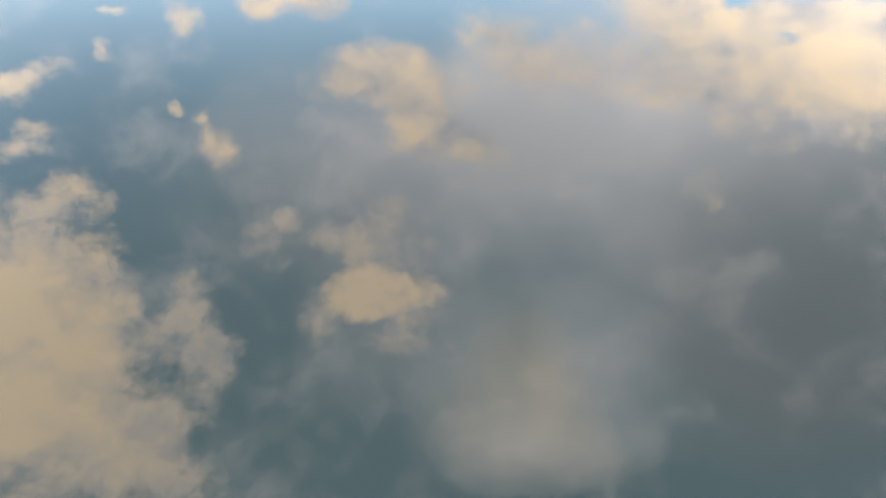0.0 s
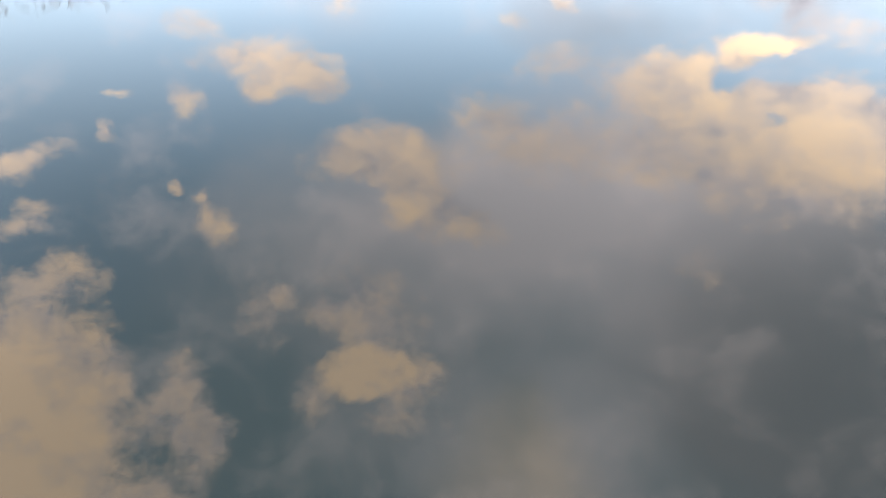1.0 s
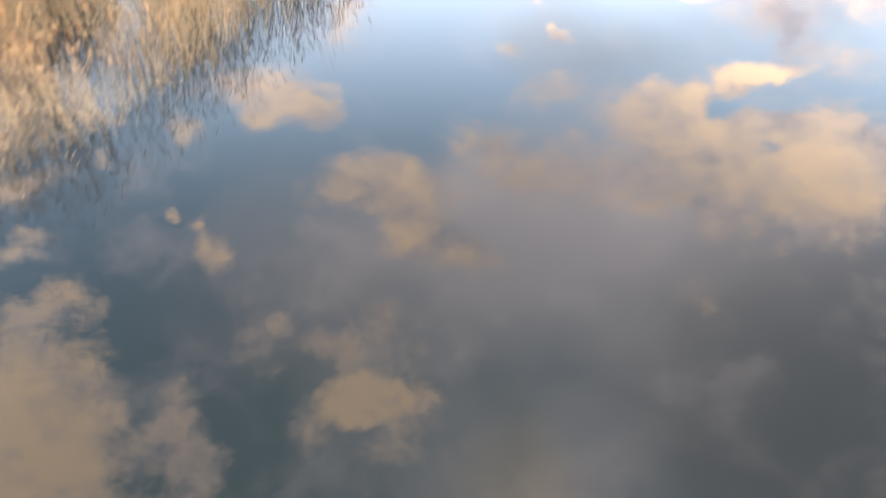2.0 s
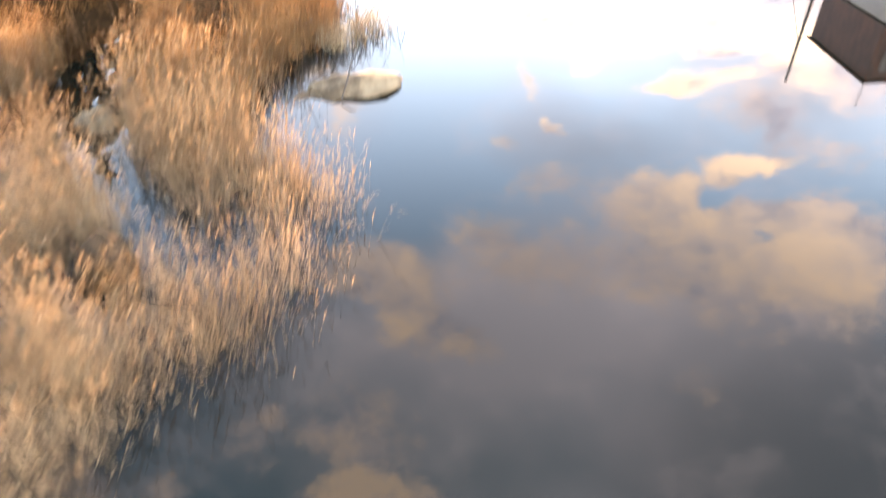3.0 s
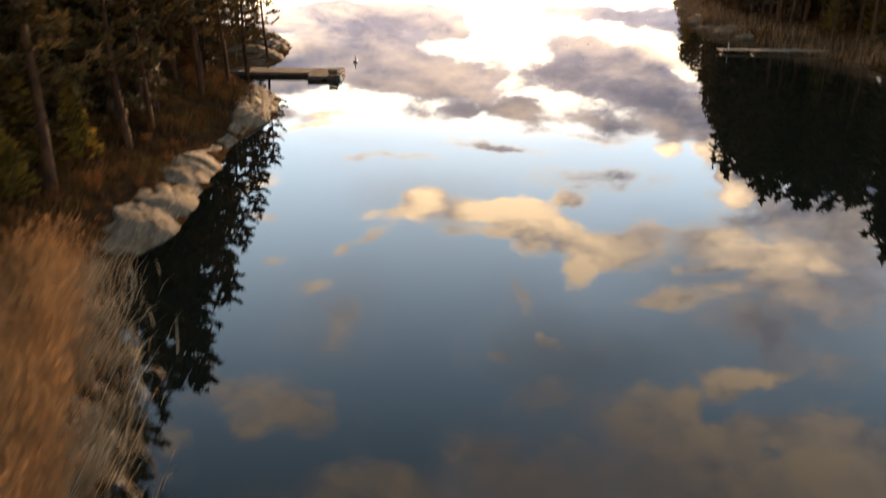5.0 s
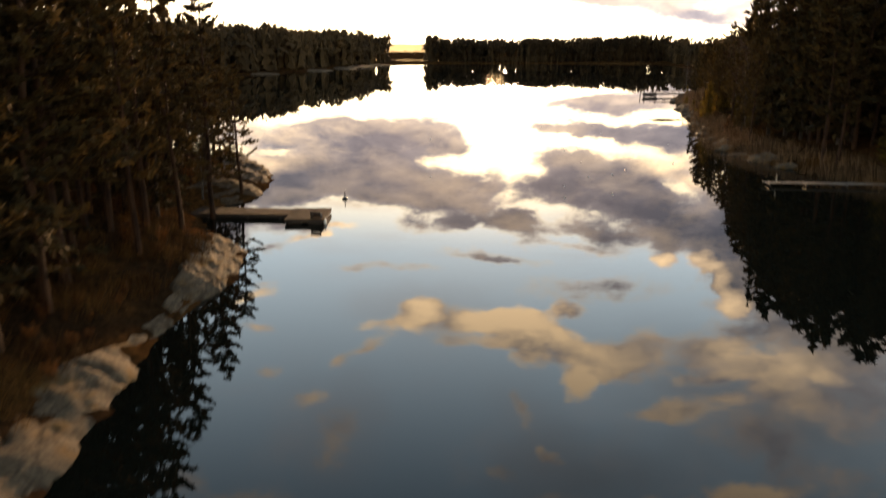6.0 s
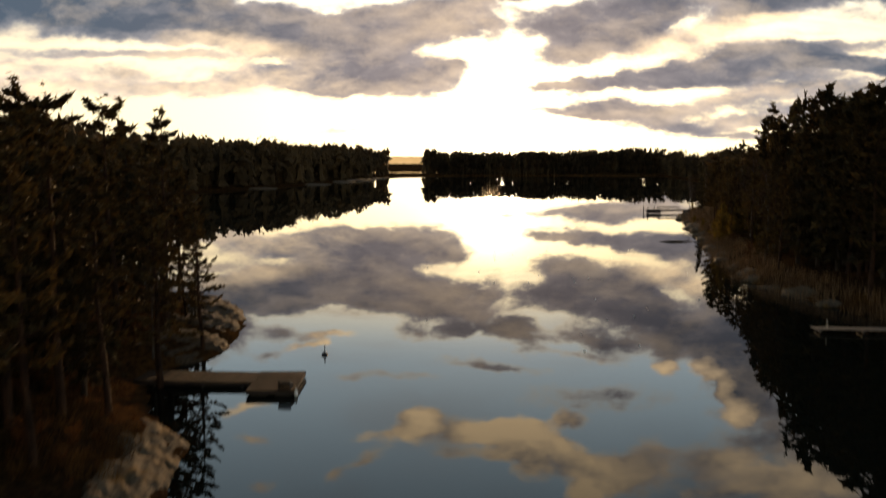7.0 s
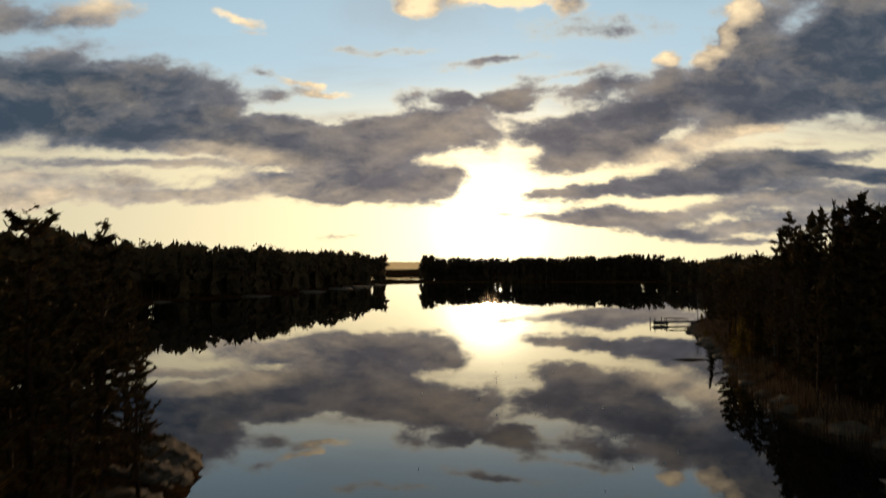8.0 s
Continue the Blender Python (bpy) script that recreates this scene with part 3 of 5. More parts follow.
def water_surface(g):
    co = g.add("ShaderNodeTexCoord").outputs["Object"]
    swell = g.noise(g.vec("MULTIPLY", co, (0.25, 1.0, 1.0)), 1.3, 2.0, 0.5).outputs["Fac"]
    gust = g.smooth(g.noise(g.vec("MULTIPLY", co, (0.5, 1.0, 1.0)), 0.035, 3.0, 0.5).outputs["Fac"], 0.48, 0.70, 0.02, 2.6)
    relief = g.add("ShaderNodeBump", {"Height": g.math("MULTIPLY", swell, gust), "Strength": 0.014, "Distance": 0.05}).outputs[0]
    fresnel = g.add("ShaderNodeFresnel", {"IOR": 1.335, "Normal": relief}).outputs[0]
    murk = g.noise(co, 0.12, 3.0).outputs["Fac"]
    body = g.add("ShaderNodeBsdfTransparent", {"Color": g.mix(murk, (0.46, 0.50, 0.34), (0.56, 0.58, 0.40))}).outputs[0]
    # the bed shows through the shallows among the reeds; further out the water is too deep and brown
    deep = g.add("ShaderNodeBsdfDiffuse", {"Color": g.mix(murk, (0.0022, 0.0036, 0.0032), (0.0032, 0.0046, 0.0038))}).outputs[0]
    spot = g.add("ShaderNodeSeparateXYZ", {0: g.vec("ADD", co, (0.0, 270.0, 0.0))}).outputs
    shallow = g.math("MULTIPLY", g.smooth(spot[0], -1.0, 3.0, 1.0, 0.0), g.math("MULTIPLY", g.smooth(spot[1], 19.0, 27.0), g.smooth(spot[1], 66.0, 72.0, 1.0, 0.0)))
    body = g.add("ShaderNodeMixShader", {0: shallow, 1: deep, 2: body}).outputs[0]
    mirror = g.add("ShaderNodeBsdfGlossy", {"Color": (1, 1, 1, 1), "Roughness": 0.01, "Normal": relief}).outputs[0]
    return g.add("ShaderNodeMixShader", {0: fresnel, 1: body, 2: mirror}).outputs[0]


def land_surface(g):
    co = g.add("ShaderNodeTexCoord").outputs["Object"]
    z = g.add("ShaderNodeSeparateXYZ", {0: co}).outputs[2]
    a = g.noise(co, 0.35, 5.0, 0.6).outputs["Fac"]
    b = g.noise(co, 4.0, 7.0, 0.7).outputs["Fac"]
    soil = g.mix(g.smooth(b, 0.3, 0.7), (0.010, 0.006, 0.0035), (0.035, 0.019, 0.009))
    heath = g.mix(g.smooth(b, 0.35, 0.7), (0.020, 0.011, 0.005), (0.085, 0.038, 0.012))
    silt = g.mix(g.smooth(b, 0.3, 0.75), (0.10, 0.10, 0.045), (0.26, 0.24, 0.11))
    # bed fades from silt to dark mud, painting in light lost with depth
    dimmed_bed = g.mix(g.smooth(z, -1.6, -0.5), g.mix(b, (0.012, 0.018, 0.014), (0.022, 0.028, 0.020)), silt)
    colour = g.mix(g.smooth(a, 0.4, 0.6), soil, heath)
    colour = g.mix(g.smooth(z, -0.30, -0.12), dimmed_bed, colour)
    relief = g.add("ShaderNodeBump", {"Height": b, "Strength": 0.6, "Distance": 0.08}).outputs[0]
    return g.add("ShaderNodeBsdfPrincipled", {"Base Color": colour, "Roughness": 1.0, "Specular IOR Level": 0.0, "Normal": relief}).outputs[0]


def granite_surface(dark, light, moss):
    def build(g):
        co = g.add("ShaderNodeTexCoord").outputs["Object"]
        a = g.noise(co, 0.7, 5.0, 0.6).outputs["Fac"]
        b = g.noise(co, 9.0, 8.0, 0.7).outputs["Fac"]
        c = g.noise(co, 1.9, 6.0, 0.65, 0.6).outputs["Fac"]
        streak = g.noise(g.vec("MULTIPLY", co, (3.0, 0.5, 1.0)), 1.2, 5.0, 0.6).outputs["Fac"]
        colour = g.mix(g.smooth(b, 0.3, 0.75), dark, light)
        colour = g.mix(g.smooth(c, 0.45, 0.66, 0.0, 0.75), colour, tuple(0.75 * x for x in dark))
        colour = g.mix(g.smooth(streak, 0.54, 0.70, 0.0, 0.7), colour, tuple(0.5 * x for x in dark))
        colour = g.mix(g.smooth(a, 0.52, 0.68, 0.0, 0.9), colour, moss)
        relief = g.add("ShaderNodeBump", {"Height": g.math("ADD", b, g.math("ADD", c, streak)), "Strength": 0.5, "Distance": 0.06}).outputs[0]
        return g.add("ShaderNodeBsdfPrincipled", {"Base Color": colour, "Roughness": 0.85, "Specular IOR Level": 0.08, "Normal": relief}).outputs[0]

    return build


WATER = material("lake_water", water_surface)
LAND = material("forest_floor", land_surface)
GRANITE = material("granite", granite_surface((0.044, 0.033, 0.023), (0.128, 0.099, 0.067), (0.105, 0.056, 0.015)))
BROWN_ROCK = material("brown_granite", granite_surface((0.026, 0.018, 0.012), (0.088, 0.060, 0.036), (0.065, 0.038, 0.014)))
BLEACHED = surface("bleached_granite", (0.070, 0.052, 0.034), (0.225, 0.175, 0.115), 1.6, 0.85, 0.6, shine=0.1)
REED = surface("dry_reed", (0.100, 0.050, 0.019), (0.275, 0.158, 0.066), 0.6, 0.7, 0.1, spread=0.45, translucent=0.35)
STRAW_REED = surface("straw_reed", (0.185, 0.117, 0.060), (0.42, 0.295, 0.170), 0.6, 0.65, 0.1, spread=0.45, translucent=0.35)
PALE_REED = surface("bleached_reed", (0.20, 0.145, 0.080), (0.45, 0.35, 0.22), 0.8, 0.6, 0.1, spread=0.5, translucent=0.3)
GRASS = surface("dry_grass", (0.055, 0.026, 0.009), (0.17, 0.085, 0.026), 0.7, 0.8, 0.1, spread=0.6, translucent=0.3, shine=0.05)
BARK_PINE = surface("pine_bark", (0.016, 0.010, 0.0075), (0.062, 0.032, 0.018), 2.5, 0.9, 0.7, grain=(1, 1, 0.3), shine=0.05)
BARK_GREY = surface("spruce_bark", (0.020, 0.015, 0.012), (0.06, 0.046, 0.034), 3.0, 0.9, 0.7, grain=(1, 1, 0.3), shine=0.05)
BARK_BIRCH = surface("birch_bark", (0.025, 0.020, 0.016), (0.15, 0.125, 0.105), 2.0, 0.8, 0.4, grain=(1, 1, 3), shine=0.05)
NEEDLES = surface("pine_needles", (0.020, 0.0145, 0.0062), (0.074, 0.047, 0.0165), 0.9, 0.75, 0.1, spread=0.5, translucent=0.2, shine=0.05)
SPRUCE = surface("spruce_needles", (0.016, 0.0120, 0.0054), (0.060, 0.039, 0.0140), 0.9, 0.8, 0.1, spread=0.5, translucent=0.12, shine=0.05)
JUNIPER = surface("juniper_needles", (0.042, 0.031, 0.007), (0.155, 0.098, 0.017), 0.9, 0.8, 0.1, spread=0.5, translucent=0.25, shine=0.05)
SHRUB = surface("rusty_leaves", (0.030, 0.013, 0.0055), (0.130, 0.054, 0.015), 1.2, 0.8, 0.1, spread=0.6, translucent=0.25, shine=0.05)
TWIG = surface("bare_twigs", (0.030, 0.018, 0.012), (0.095, 0.050, 0.032), 1.5, 0.9, 0.3, spread=0.5, shine=0.05)
BOARD_GREY = surface("grey_boards", (0.08, 0.066, 0.055), (0.20, 0.165, 0.135), 2.0, 0.85, 0.4, spread=0.5, grain=(1, 6, 1), shine=0.1)
PLANK = surface("weathered_planks", (0.012, 0.0068, 0.0042), (0.034, 0.0195, 0.012), 2.0, 0.85, 0.5, spread=0.5, grain=(1, 6, 1), shine=0.08)
WET_WOOD = surface("wet_wood", (0.012, 0.0085, 0.006), (0.042, 0.028, 0.019), 2.0, 0.6, 0.4)
HULL_WHITE = surface("white_gelcoat", (0.62, 0.63, 0.65), (0.78, 0.78, 0.77), 0.9, 0.3, 0.03, spread=0.0)
HULL_DARK = surface("dark_boot_stripe", (0.020, 0.012, 0.010), (0.05, 0.03, 0.025), 2.0, 0.4, 0.1)
BLUE = surface("blue_canvas", (0.015, 0.035, 0.15), (0.04, 0.09, 0.30), 3.0, 0.75, 0.4)
DECK_GREY = surface("grey_deck", (0.28, 0.29, 0.31), (0.42, 0.43, 0.44), 3.0, 0.6, 0.15)
CABIN = surface("brown_varnished_wood", (0.085, 0.030, 0.015), (0.19, 0.072, 0.038), 1.5, 0.5, 0.2, grain=(4, 4, 1))
CANVAS = surface("grey_canvas", (0.17, 0.15, 0.14), (0.30, 0.27, 0.25), 2.0, 0.85, 0.4)
METAL = surface("dull_metal", (0.05, 0.05, 0.05), (0.14, 0.14, 0.14), 4.0, 0.45, 0.1, metal=0.8)
ROPE = surface("pale_rope", (0.30, 0.25, 0.19), (0.50, 0.43, 0.34), 12.0, 0.9, 0.5)
BUOY_RED = surface("red_plastic", (0.42, 0.035, 0.02), (0.60, 0.07, 0.04), 3.0, 0.4, 0.05)
BUOY_DARK = surface("dark_plastic", (0.015, 0.014, 0.014), (0.05, 0.045, 0.04), 3.0, 0.5, 0.05)
FLECK = surface("pale_fleck", (0.45, 0.42, 0.38), (0.75, 0.72, 0.66), 3.0, 0.5, 0.1)
# far ridge: golden evening haze put into the colour as emission
HAZE_GLOW = material("haze_glow", lambda g: g.add("ShaderNodeEmission", {"Color": g.mix(g.noise(g.add("ShaderNodeTexCoord").outputs["Object"], 0.02, 4.0).outputs["Fac"], (0.30, 0.185, 0.075), (0.42, 0.28, 0.125)), "Strength": 0.9}).outputs[0])
FAR_WOOD = surface("far_conifers", (0.030, 0.021, 0.012), (0.088, 0.057, 0.027), 0.05, 0.9, 0.1, spread=0.6, translucent=0.3, shine=0.05)


# ---- mesh helpers ----
def mesh_object(name, verts, faces, mat, parent=None, label="", smooth=False):
    me = bpy.data.meshes.new(name)
    me.from_pydata(verts if isinstance(verts, list) else np.asarray(verts).tolist(), [], faces if isinstance(faces, list) else np.asarray(faces).tolist())
    me.materials.append(mat)
    if smooth:
        me.shade_smooth()
    me.update()
    ob = new(name, me)
    if parent:
        ob.parent = parent
    return tagged(ob, label) if label else ob


def part(name, bm, mat, parent=None, label="", smooth=False):
    me = bpy.data.meshes.new(name)
    bm.normal_update()
    bm.to_mesh(me)
    bm.free()
    me.materials.append(mat)
    if smooth:
        me.shade_smooth()
    ob = new(name, me)
    if parent:
        ob.parent = parent
    return tagged(ob, label) if label else ob


def thing(name, m, label, category, group=""):
    ob = new(name)
    ob.empty_display_size = 0.3
    ob.matrix_world = m
    return tagged(ob, label, category, group)


def box(bm, size, m=None, bevel=0.0):
    made = bmesh.ops.create_cube(bm, size=1.0, matrix=(m or Matrix()) @ Matrix.Diagonal((*size, 1)))
    if bevel:
        edges = list({e for v in made["verts"] for e in v.link_edges})
        bmesh.ops.bevel(bm, geom=edges, offset=bevel, segments=1, affect="EDGES")
    return bm


def tube(points, radii, sides=6):
    """Vertices and faces of a tapered tube along points."""
    pts = [Vector(p) for p in points]
    verts, faces = [], []
    for i, p in enumerate(pts):
        way = (pts[min(i + 1, len(pts) - 1)] - pts[max(i - 1, 0)]).normalized()
        a = way.orthogonal().normalized()
        b = way.cross(a)
        for k in range(sides):
            t = 2 * math.pi * k / sides
            verts.append(tuple(p + (a * math.cos(t) + b * math.sin(t)) * radii[i]))
    for i in range(len(pts) - 1):
        for k in range(sides):
            n = (k + 1) % sides
            faces.append((i * sides + k, i * sides + n, (i + 1) * sides + n, (i + 1) * sides + k))
    faces.append(tuple(range(sides - 1, -1, -1)))
    faces.append(tuple(range((len(pts) - 1) * sides, len(pts) * sides)))
    return verts, faces


def joined(pieces):
    verts, faces = [], []
    for v, f in pieces:
        base = len(verts)
        verts += v
        faces += [tuple(i + base for i in face) for face in f]
    return verts, faces


# ---- the lake, its shores and the land ----
LEFT_Y = [-80, 24, 28, 34, 42, 48, 52, 58, 62, 64, 66, 70, 75, 79, 82, 86.5, 90, 95, 98, 101, 105, 108, 110.5, 113, 120, 140, 180, 240, 300, 345, 390, 480, 567, 604]
LEFT_X = [-30, -26, -17, -13.5, -11.4, -8.9, -8.2, -9.4, -10.8, -9.6, -9.0, -9.1, -9.8, -9.6, -8.9, -9.6, -12.5, -14.2, -12.6, -12.2, -12.6, -13.2, -14.0, -17, -24, -46, -78, -92, -86, -68, -58, -45, -35, -34]
RIGHT_Y = [-80, 40, 70, 95, 105, 110, 115, 122, 137, 150, 163, 188, 205, 214, 230, 300, 420, 540, 604]
RIGHT_X = [60, 46, 36, 30, 28.5, 26.8, 25.8, 25.2, 29.0, 32, 36, 41.5, 47.5, 51, 62, 96, 128, 148, 160]
FAR_Y = 606.0


def ripple(x, y, s):
    return math.sin(x * 1.3 * s + 1.1) * 0.5 + math.sin(y * 1.7 * s + 0.4 + x * s) * 0.5


def into_lake(x, y):
    """Metres from the shore, positive on the water."""
    a = x - np.interp(y, LEFT_Y, LEFT_X)
    b = np.interp(y, RIGHT_Y, RIGHT_X) - x
    c = FAR_Y + 6 * np.sin(x * 0.03) - y
    s = max(min(a, b, c, y + 80), min(x + 160, 12 - x, y - 640, 1060 - y))
    return s + 0.25 * ripple(x, y, 1.0) + 0.12 * ripple(y, x, 2.9)


def ground_height(x, y):
    s = into_lake(x, y)
    if s > 0:
        if x < 8 and 20 < y < 64:
            return -0.08 - min(0.07 * s, 0.5) - 0.22 * max(0.0, s - 7.5) if s < 18 else -3.2
        return -0.08 - min(0.16 * s, 3.2)
    d = -s
    bumps = 0.12 * noise.noise((x * 0.5, y * 0.5, 0)) + 0.5 * noise.noise((x * 0.08, y * 0.08, 3.0)) * min(d / 8, 1)
    if y > 300:
        rise = 0.4 * min(d, 3) / 3 + 4.0 * (1 - math.exp(-d / 40))
    elif x < 10:
        rise = 0.9 * (1 - math.exp(-d / 2.5)) + 2.2 * (1 - math.exp(-d / 18)) if y > 60 else 0.35 * (1 - math.exp(-d / 2.0)) + 1.2 * (1 - math.exp(-d / 15))
    else:
        rise = 0.7 * (1 - math.exp(-d / 3.0)) + 5.0 * (1 - math.exp(-d / 25))
    far = max(0.0, math.hypot(x, y) - 2900) / 1500
    return max(0.05, rise + bumps * min(d, 1)) + min(far, 1) * (28 + 16 * noise.noise((x * 0.0012, y * 0.0012, 7.0)))


def build_ground():
    xs = np.unique(np.concatenate([np.arange(-26, 44, 0.7), np.arange(44, 58, 1.4), np.arange(-110, 180, 5.0), -np.geomspace(110, 4800, 26), np.geomspace(180, 4800, 26)]))
    ys = np.unique(np.concatenate([np.arange(22, 130, 0.7), np.arange(130, 218, 1.5), np.arange(-100, 640, 6.0), np.geomspace(640, 4800, 26), -np.geomspace(100, 4800, 18)]))
    verts = [(float(x), float(y), ground_height(float(x), float(y))) for y in ys for x in xs]
    n = len(xs)
    i = np.arange((len(ys) - 1) * n).reshape(len(ys) - 1, n)[:, :-1].ravel()
    faces = np.stack([i, i + 1, i + n + 1, i + n], 1)
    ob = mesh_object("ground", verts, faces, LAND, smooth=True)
    return tagged(ob, "brown forest floor and lake bed sloping under the water", "ground", kind="structure")


build_ground()
bm = bmesh.new()
bmesh.ops.create_grid(bm, x_segments=40, y_segments=40, size=1.0, matrix=Matrix.Translation((0, 270, 0)) @ Matrix.Diagonal((800, 800, 1, 1)))
tagged(part("water", bm, WATER), "calm dark lake water mirroring the evening clouds", "lake", kind="structure")

# ---- rocks ----
def rock(x, y, z, sx, sy, sz, turn, label, seed, name="rock_outcrop", group="granite shore rocks", detail=5, knobby=1.0, stone=None):
    bm = bmesh.new()
    bmesh.ops.create_icosphere(bm, subdivisions=detail, radius=1.0)
    o = Vector((seed * 3.1, seed * 1.7, seed))
    for v in bm.verts:
        c = v.co.copy()
        r = 1 + knobby * (0.16 * noise.noise(c * 1.1 + o) + 0.10 * noise.noise(c * 2.7 + o)) + 0.04 * noise.noise(c * 7 + o)
        step = 0.05 * noise.noise(Vector((c.x * 6, c.y * 1.5, c.z)) + o)
        v.co = Vector((c.x * r * sx, c.y * r * sy, (c.z * r + step) * sz))
    ob = part(name, bm, stone or GRANITE, smooth=True)
    ob.matrix_world = pose(x, y, z, 0, 0, turn)
    return tagged(ob, label, "rock", group)


SHELF_Y = [61, 64, 67, 70, 73, 75, 78, 80, 83, 86, 88.6]
SHELF_WIDE = [1.3, 1.9, 2.5, 2.7, 1.9, 0.9, 0.8, 1.7, 2.6, 2.5, 1.2]


def ledge(y0, y1, wide, tall, seed, label, layer=0.0, stone=None):
    """A smooth glaciated rock shelf that follows the left shore and dips into the water."""
    o = Vector((seed * 5.3, seed * 2.1, seed))
    n, m = int((y1 - y0) / 0.16), 44
    verts = []
    for i in range(n + 1):
        t = i / n
        y = y0 + (y1 - y0) * t
        end = min(1.0, min(t, 1 - t) * (y1 - y0) / 0.9) ** 0.6
        shore = float(np.interp(y, LEFT_Y, LEFT_X))
        broad = wide or float(np.interp(y, SHELF_Y, SHELF_WIDE)) + 0.5 * noise.noise((y * 0.8, seed, 0))
        for k in range(m + 1):
            q = k / m
            s = -0.9 + (broad + 0.9) * q
            p = Vector((s, y, 0))
            hump = 0.5 * noise.noise(p * 0.35 + o) + 0.12 * noise.noise(p * 1.1 + o)
            shelf = tall * (1 - math.exp(-max(s, 0) / 1.1)) * (1 + 0.5 * hump) if s > 0 else 0.35 * s
            crack = abs(noise.noise(Vector((s * 0.5, y * 1.3, 4)) + o))
            z = shelf + 0.22 * hump - 0.07 * max(0.0, 0.08 - crack) / 0.08 + 0.05 * noise.noise(p * 3.5 + o) + 0.02 * noise.noise(p * 9 + o)
            if layer:
                dip = z + 0.10 * math.sin(y * 0.5) + 0.06 * s
                f = dip / layer - math.floor(dip / layer)
                z += layer * 0.75 * (min(1.0, max(0.0, (f - 0.62) / 0.3)) - f)
            drop = max(0.0, (q - 0.8) / 0.2)
            z = z * end - 0.5 * (1 - end) - 1.0 * drop * drop
            verts.append((shore - s + 0.35 * noise.noise(Vector((0, y * 0.6, 1)) + o), y + 0.15 * noise.noise(p + o), z))
    shelf = thing("rock_shelf", Matrix(), label, "rock", "granite shore rocks")
    split = random.Random(seed)
    rows = np.array(verts).reshape(n + 1, m + 1, 3)
    a = 0
    while a < n:
        # slabs parted by open cracks
        b = min(n, a + split.randint(16, 38))
        if n - b < 16:
            b = n
        slab = rows[a:b + 1].copy()
        slab[:, :, 2] += split.uniform(-0.02, 0.02)
        slab[0, :, 1] += 0.012
        slab[-1, :, 1] -= 0.012
        sink = np.array([[[0, 0.02, -0.45]], [[0, -0.02, -0.45]]])
        slab = np.concatenate([slab[:1] + sink[:1], slab, slab[-1:] + sink[1:]])
        k = len(slab)
        i = np.arange((k - 1) * (m + 1)).reshape(k - 1, m + 1)[:, :-1].ravel()
        mesh_object("slab", slab.reshape(-1, 3), np.stack([i, i + m + 1, i + m + 2, i + 1], 1), stone or GRANITE, shelf, smooth=True)
        a = b
    return shelf


ledge(61.5, 78.6, None, 0.85, 1, "long smooth granite shelf running into the water beside the reeds")
ledge(77.4, 88.6, None, 0.95, 3, "rounded pale granite shelf with dark cracks at the waterline", 0.22)
ledge(96.4, 104.2, 4.4, 0.9, 4, "smooth granite shelf beyond the dock", 0.26, BROWN_ROCK)
ledge(102.0, 112.4, 4.6, 1.15, 5, "brown granite point with overhanging layers", 0.32, BROWN_ROCK)
rock(-2.35, 43.1, -0.04, 1.2, 0.62, 0.38, 22, "pale elongated boulder lying awash beside the reeds", 21, "boulder", "", 4, 2.2, BLEACHED)
rock(-6.3, 35.7, 0.22, 0.55, 0.5, 0.62, 0, "dark brown boulder standing among the reeds", 22, "boulder", "", 4, 2.2, BROWN_ROCK)
rock(-8.4, 41.1, 0.05, 0.5, 0.42, 0.40, 40, "grey boulder standing among the reeds", 23, "boulder", "", 4, 2.2, BLEACHED)
rock(-10.0, 48.9, 0.2, 0.6, 0.4, 0.35, 10, "pale stone on the grassy bank", 24, "boulder", "", 4, 2.2, BLEACHED)
rock(-11.9, 52.0, 0.3, 0.45, 0.4, 0.3, 70, "pale stone on the grassy bank", 25, "boulder", "", 4, 2.2, BLEACHED)
rock(-3.1, 42.6, -0.25, 1.5, 0.9, 0.3, 10, "flat stone under the shallow water", 26, "boulder", "", 4, 2.2, BLEACHED)
rr = random.Random(12)
for i in range(26):
    y = 112 + 3.8 * i + rr.uniform(-1.5, 1.5)
    x = float(np.interp(y, RIGHT_Y, RIGHT_X)) + rr.uniform(-0.5, 1.2)
    k = rr.uniform(0.5, 1.25)
    rock(x, y, 0.05, k * rr.uniform(1.1, 1.7), k * 1.1, k * rr.uniform(0.35, 0.6), rr.uniform(0, 180), "low grey-brown jagged shore rock at the waterline", 30 + i, "shore_rock", "right shore rocks", 3, 2.6, GRANITE)
rock(29.3, 153.3, -0.05, 2.2, 0.6, 0.22, 4, "thin dark rock spit lying just above the water", 60, "shore_rock", "right shore rocks", 4, 1.5, BROWN_ROCK)
for i, (x, y, s) in enumerate([(-45, 470, 8), (-50, 440, 6), (-39, 520, 6), (-58, 395, 6), (-70, 345, 5), (-89, 299, 4)]):
    rock(x, y, 0.0, s * 1.3, s * 1.6, s * 0.11, 25 * i, "pale rock ledge below the headland woods", 50 + i, "rock_ledge", "headland rocks", 4)

# stick lying across the boulder
v, f = tube([(-2.65, 42.25, 0.05), (-2.5, 42.7, 0.45), (-2.42, 43.2, 0.75)], [0.018, 0.022, 0.012], 6)
tagged(mesh_object("stick", v, f, WET_WOOD), "thin dark stick leaning on the boulder", "stick")


